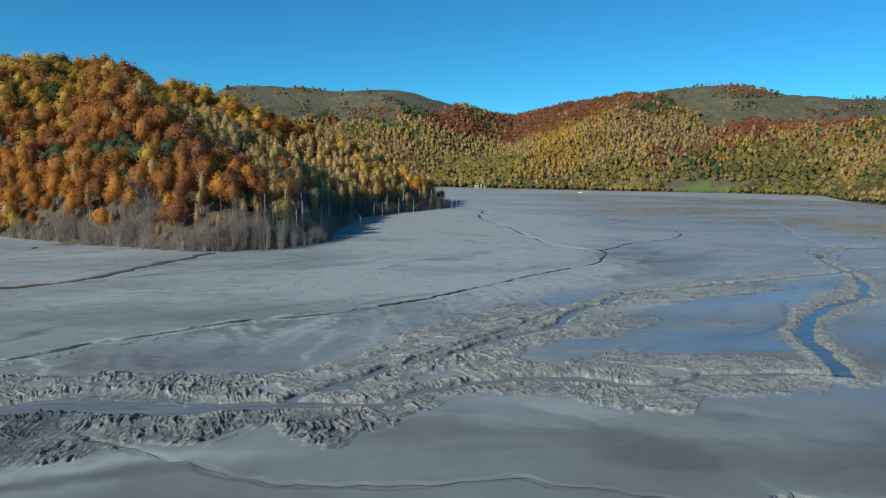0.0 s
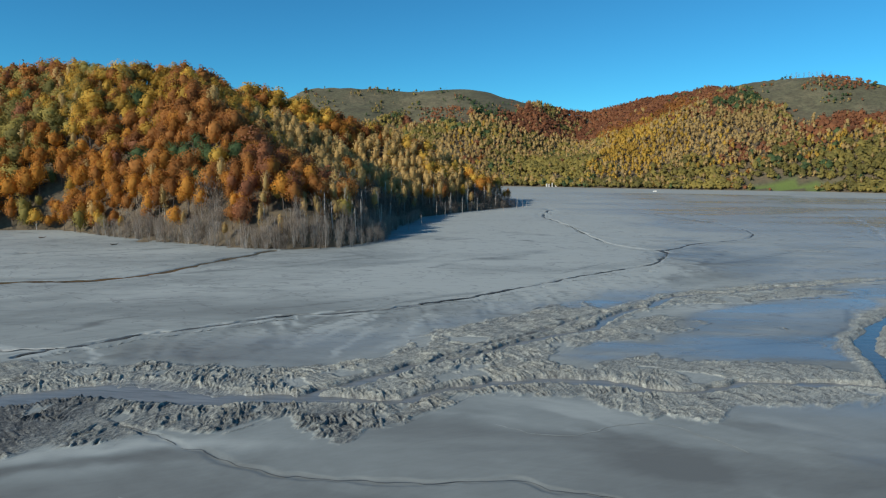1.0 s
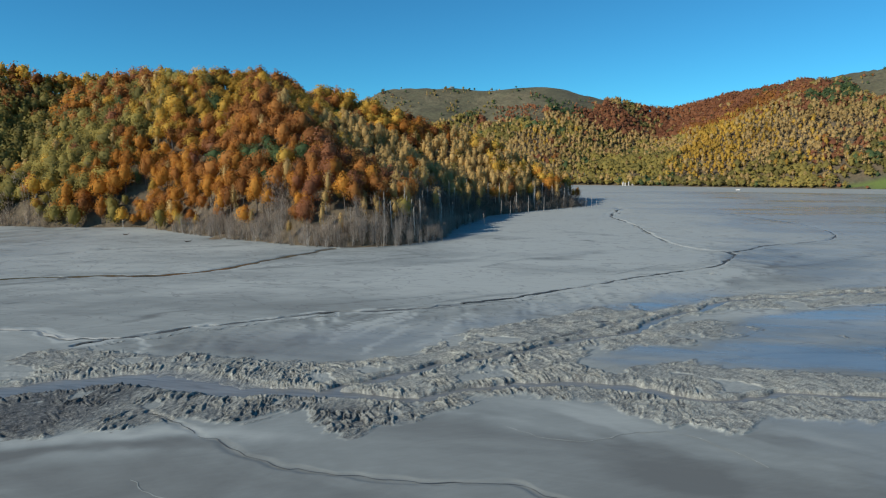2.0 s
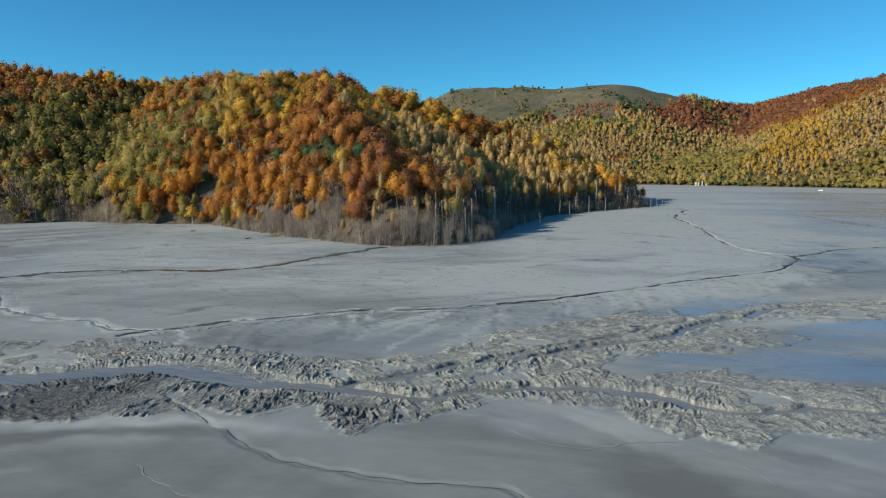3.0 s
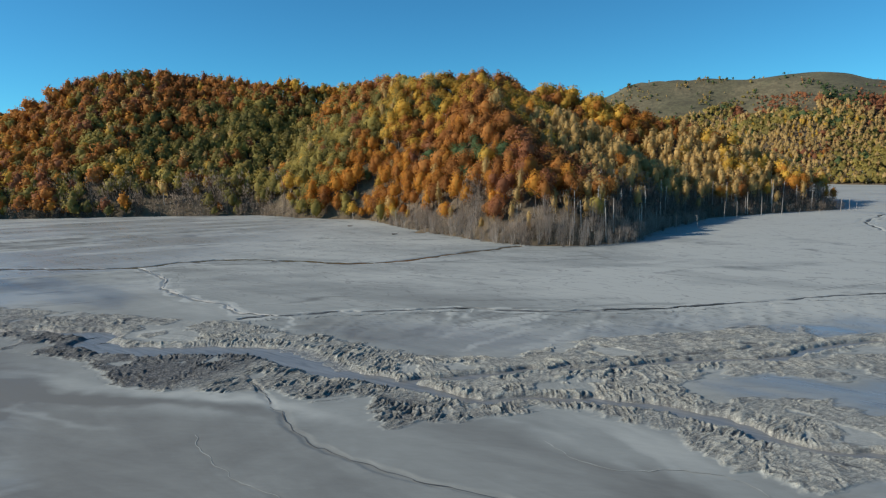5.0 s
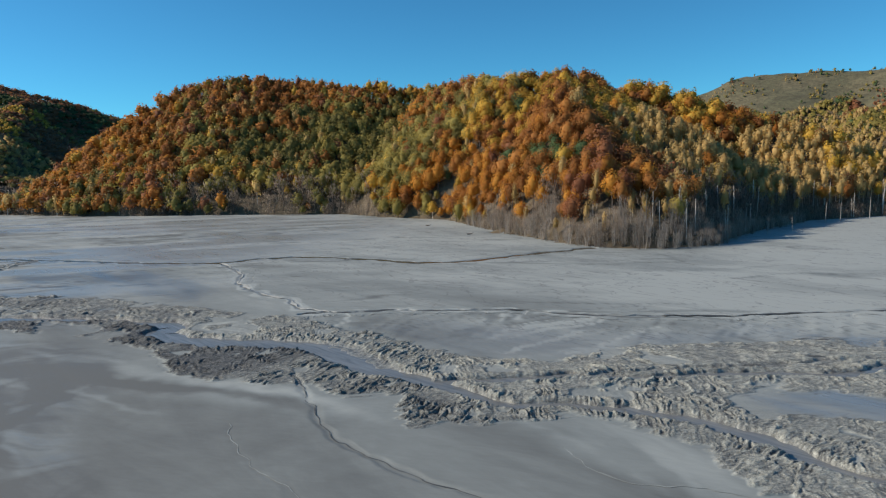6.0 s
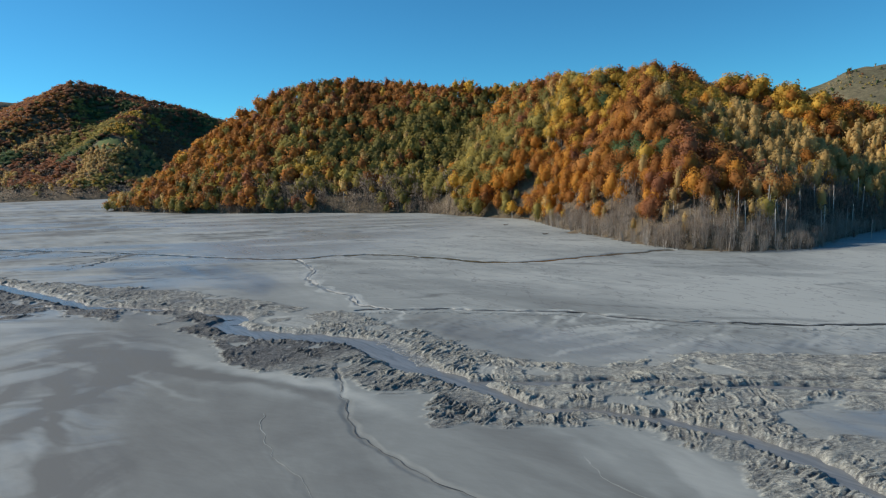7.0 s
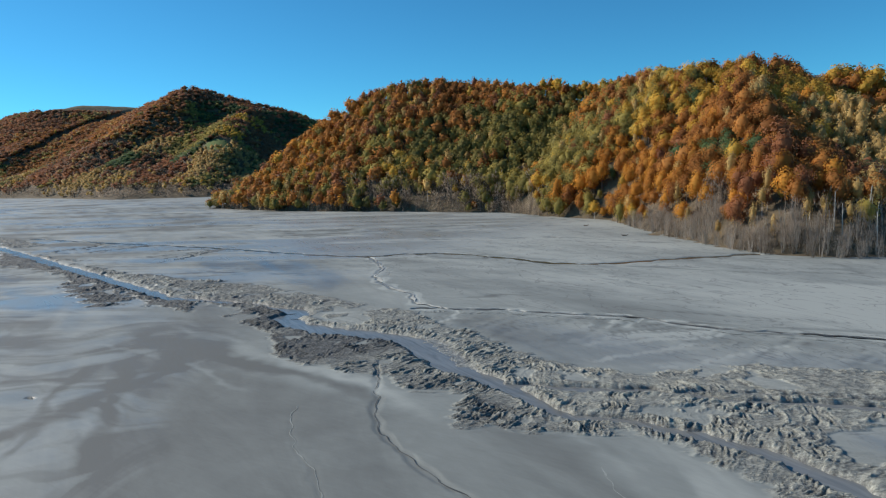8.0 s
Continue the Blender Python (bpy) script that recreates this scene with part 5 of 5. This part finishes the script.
def plant_west():
    x, y = scatter(-1900, -740, -330, 640, 5.9, 401)
    z, df = west_height(x, y)
    r = np.random.default_rng(403)
    ok = (df > 1) & (west_open(x, y, z) < 0.5) & (r.uniform(0, 1, len(x)) < 0.95) & (x > -1880)
    x, y, z = x[ok], y[ok], z[ok]
    n1, n2, n3 = fbm(x / 90, y / 90, 411, 3), fbm(x / 60, y / 60, 413, 3), fbm(x / 70, y / 70, 415, 3)
    w = np.zeros((len(x), 8))
    w[:, 0] = 0.5 + 0.8 * n1
    w[:, 7] = 1.0 + 1.5 * n1 + 0.5 * step(60, 110, z)
    w[:, 1] = 0.05 - 0.5 * n1
    w[:, 2] = 0.22 + 1.5 * n2
    w[:, 3] = 0.50 + 1.8 * n3
    w[:, 4] = 0.7 + 1.6 * n2
    w[:, 5] = 0.08 + 1.2 * n3
    for k, px, py, pr, amount in ((5, -1186, 108, 40, 3), (3, -1290, 262, 45, 1.5), (5, -1260, 400, 60, 1.6), (4, -1213, 150, 50, 3), (4, -1040, 240, 60, 2.5), (2, -1221, 340, 40, 2.2), (0, -1330, 160, 80, 1.2), (0, -1600, 40, 160, 1.0), (5, -1120, 200, 40, 2), (4, -1180, 20, 60, 2.6), (3, -1190, 225, 60, 2.2), (2, -1130, 265, 36, 2.4), (5, -1290, 300, 50, 2.4)):
        w[:, k] += amount * step(1.15, 0.7, np.hypot(x - px, y - py) / pr + 0.6 * n1)
    w = np.clip(w, 0.02, None)
    w[:, 6] = 1.05 + 1.4 * n1 + 3.0 * step(16, 4, z)
    w = np.clip(w, 0.0, None)
    return x, y, z, choose(w ** 1.6, r), 8.5 + 3.5 * r.uniform(0, 1, len(x)) ** 1.5


wx, wy, wz, wk, wh = plant_west()
back_side = (wx < -1400) & (wy > 330) | (wy > 600) | (wx < -1390) & (wx > -1640) & (wy > 190)
wx, wy, wz, wk, wh = (q[~back_side] for q in (wx, wy, wz, wk, wh))
wood("west_woods", wx, wy, wz, wk, wh, 2.0, 0, "distant woods in rust and dark green")


# ---- single trees and relics that stand apart ----
def ground_of(func, x, y):
    return float(func(np.array([float(x)]), np.array([float(y)]))[0][0])


maple = single_tree("orange", *MAPLE, ground_of(head_height, *MAPLE) - 0.3, 17.5, 1, 0.85)
tagged(maple, "bright orange-yellow maple standing out above bare saplings")
birch = single_tree("tan", -89, 256.5, -0.2, 14.5, 2, 0.6)
tagged(birch, "lone white-stemmed birch at the edge of the mud")
for px, py, ph in PINES:
    single_tree("pine", px, py, ground_of(head_height, px, py) - 0.3, ph, px % 3, 0.95)

for px, py, ph in ((-392, 417, 9), (-397, 420, 8), (-387, 415, 9), (-401, 424, 8), (-394, 423, 7)):
    single_tree("rust", px, py, ground_of(head_height, px, py) - 0.4, ph, px % 4, 1.15, True)


def dead_tree(x, y, height, lean, turn, birch=False):
    """A bleached, broken trunk with the stubs of two branches, or a tall bare birch stem."""
    r = np.random.default_rng(int(abs(x) * 7 + y))
    w = 0.10 + 0.010 * height
    pts = [np.array((0, 0, -0.6)), np.array((0.03, 0, height * 0.35)), np.array((-0.05, 0.05, height * 0.7)), np.array((0.02, 0.02, height))]
    bits = [tube(pts[k], pts[k + 1], w * (1 - 0.2 * k), w * (1 - 0.2 * (k + 1)), 7) for k in range(3)]
    bits.append(tube(pts[3], pts[3] + np.array((0.05, 0.1, 0.5)), w * 0.4, w * 0.05, 5))
    bark = bark_white if birch else bark_dead
    name = "bare_birch" if birch else "dead_tree"
    root = new(name, mesh_of(name, *join(bits, True), [bark], smooth=True))
    root.matrix_world = pose(x, y, 0, lean, 0, turn)
    for k in range(5 if birch else 2):
        a, zb = r.uniform(0, 6.28), height * r.uniform(0.5, 0.9)
        tip = (math.cos(a) * 0.9, math.sin(a) * 0.9, zb + 0.7)
        part("branch", mesh_of("branch", *tube((0, 0, zb), tip, w * 0.35, w * 0.1, 5), [bark], smooth=True), root)
    if birch:
        return tagged(root, "tall white birch stem, nearly bare, at the mud shore", "tree", "bare birches along the shore")
    return tagged(root, "bleached dead tree trunk standing in grey mud", "dead tree", "dead trees along the shore")


for x, y, h, lean, turn in ((-47, 322, 7.5, 3, 20), (-44, 346, 6, -4, 60), (-42, 392, 10, 2, 100), (-38, 404, 9, -2, 10), (-29, 424, 11, 3, 200), (-20, 434, 9.5, 2, 40),
                            (-12, 443, 3, 5, 80), (-3, 452, 2.2, -8, 0), (6, 474, 8.5, 3, 150), (10, 480, 7, -5, 20), (13, 488, 4.5, 6, 70)):
    dead_tree(x, y, h, lean, turn)

stem_rng = np.random.default_rng(881)
shore_line = smooth_line([(-66, 262), (-53, 285), (-54, 330), (-49, 395), (-26, 436), (4, 480)], 8)
for k in range(34):
    p = shore_line[int(stem_rng.uniform(0, len(shore_line)))]
    bx, by = p[0] - stem_rng.uniform(3, 15), p[1] + stem_rng.uniform(-4, 4)
    birch_stem = dead_tree(bx, by, stem_rng.uniform(9, 16), stem_rng.uniform(-4, 4), stem_rng.uniform(0, 360), True)
    birch_stem.location.z = ground_of(head_height, bx, by) - 0.2

for k in range(11):
    t = k / 10
    x, y = 382 + 40 * t + (k % 3), 1003 - 40 * t
    bare = single_tree("grey", x, y, ground_of(north_height, x, y) - 0.3, 5.5 + 1.5 * (k % 3), k % 3, 0.8)
    tagged(bare, "thin small tree in a row on the bare hilltop", group="row of trees on the hilltop")

plaster = Nodes("weathered_plaster")
stain = plaster.noise(plaster.coords(), 1.2, 5, 0.65)
plaster_mat = plaster.done(Base_Color=plaster.ramp(stain, [(0.3, (0.45, 0.42, 0.36)), (0.6, (0.75, 0.73, 0.68))]), Roughness=0.9)


def ruin(x, y):
    """Stubs of plastered walls of a drowned house."""
    root = new("ruined_house")
    root.matrix_world = pose(x, y, -0.3, 0, 0, 12)
    for px, wide, tall in ((-5.5, 1.6, 4.6), (-2.6, 1.5, 4.0), (1.5, 1.2, 5.2), (6.5, 2.6, 3.6)):
        bm = bmesh.new()
        bmesh.ops.create_cube(bm, size=1.0)
        for v in bm.verts:
            v.co = Vector((v.co.x * wide + px, v.co.y * 0.6, (v.co.z + 0.5) * tall + (0.5 * v.co.x * (v.co.z > 0))))
        bmesh.ops.bevel(bm, geom=list(bm.edges), offset=0.06, segments=1, affect="EDGES")
        me = bpy.data.meshes.new("wall")
        bm.to_mesh(me)
        bm.free()
        me.materials.append(plaster_mat)
        part("wall", me, root)
    return tagged(root, "white plastered wall stubs of a drowned house", "ruin")


ruin(46, 826)


def driftwood(x, y, turn):
    """A dark, broken stump with roots, lying in the mud."""
    bits = [tube((-1.1, 0, 0.22), (1.0, 0.1, 0.34), 0.30, 0.20, 7), tube((0.8, 0.1, 0.3), (1.9, 0.3, 0.95), 0.16, 0.04, 5), tube((-0.9, 0, 0.25), (-1.6, 0.5, 0.75), 0.16, 0.05, 5)]
    log = new("driftwood", mesh_of("driftwood", *join(bits, True), [bark_brown], smooth=True))
    log.matrix_world = pose(x, y, 0, 0, 0, turn)
    part("root", mesh_of("root", *tube((-0.9, -0.05, 0.2), (-1.5, -0.6, 0.5), 0.13, 0.04, 5), [bark_brown], smooth=True), log)
    return tagged(log, "dark broken stump lying on pale mud", "driftwood", "stumps on the mud")


driftwood(-161, 254, 35)
driftwood(-209, 273, 15)


def masonry(x, y):
    """A low pale remnant of a wall that stands out of the mud."""
    bm = bmesh.new()
    bmesh.ops.create_cube(bm, size=1.0)
    for v in bm.verts:
        v.co = Vector((v.co.x * 4.0, v.co.y * 1.0, (v.co.z + 0.3) * (1.3 + 0.5 * v.co.x)))
    bmesh.ops.bevel(bm, geom=list(bm.edges), offset=0.12, segments=2, affect="EDGES")
    me = bpy.data.meshes.new("wall_remnant")
    bm.to_mesh(me)
    bm.free()
    me.materials.append(plaster_mat)
    block = new("wall_remnant", me)
    block.matrix_world = pose(x, y, 0, 0, 0, -8)
    return tagged(block, "low pale wall remnant standing out of the mud", "ruin")


masonry(151, 720)
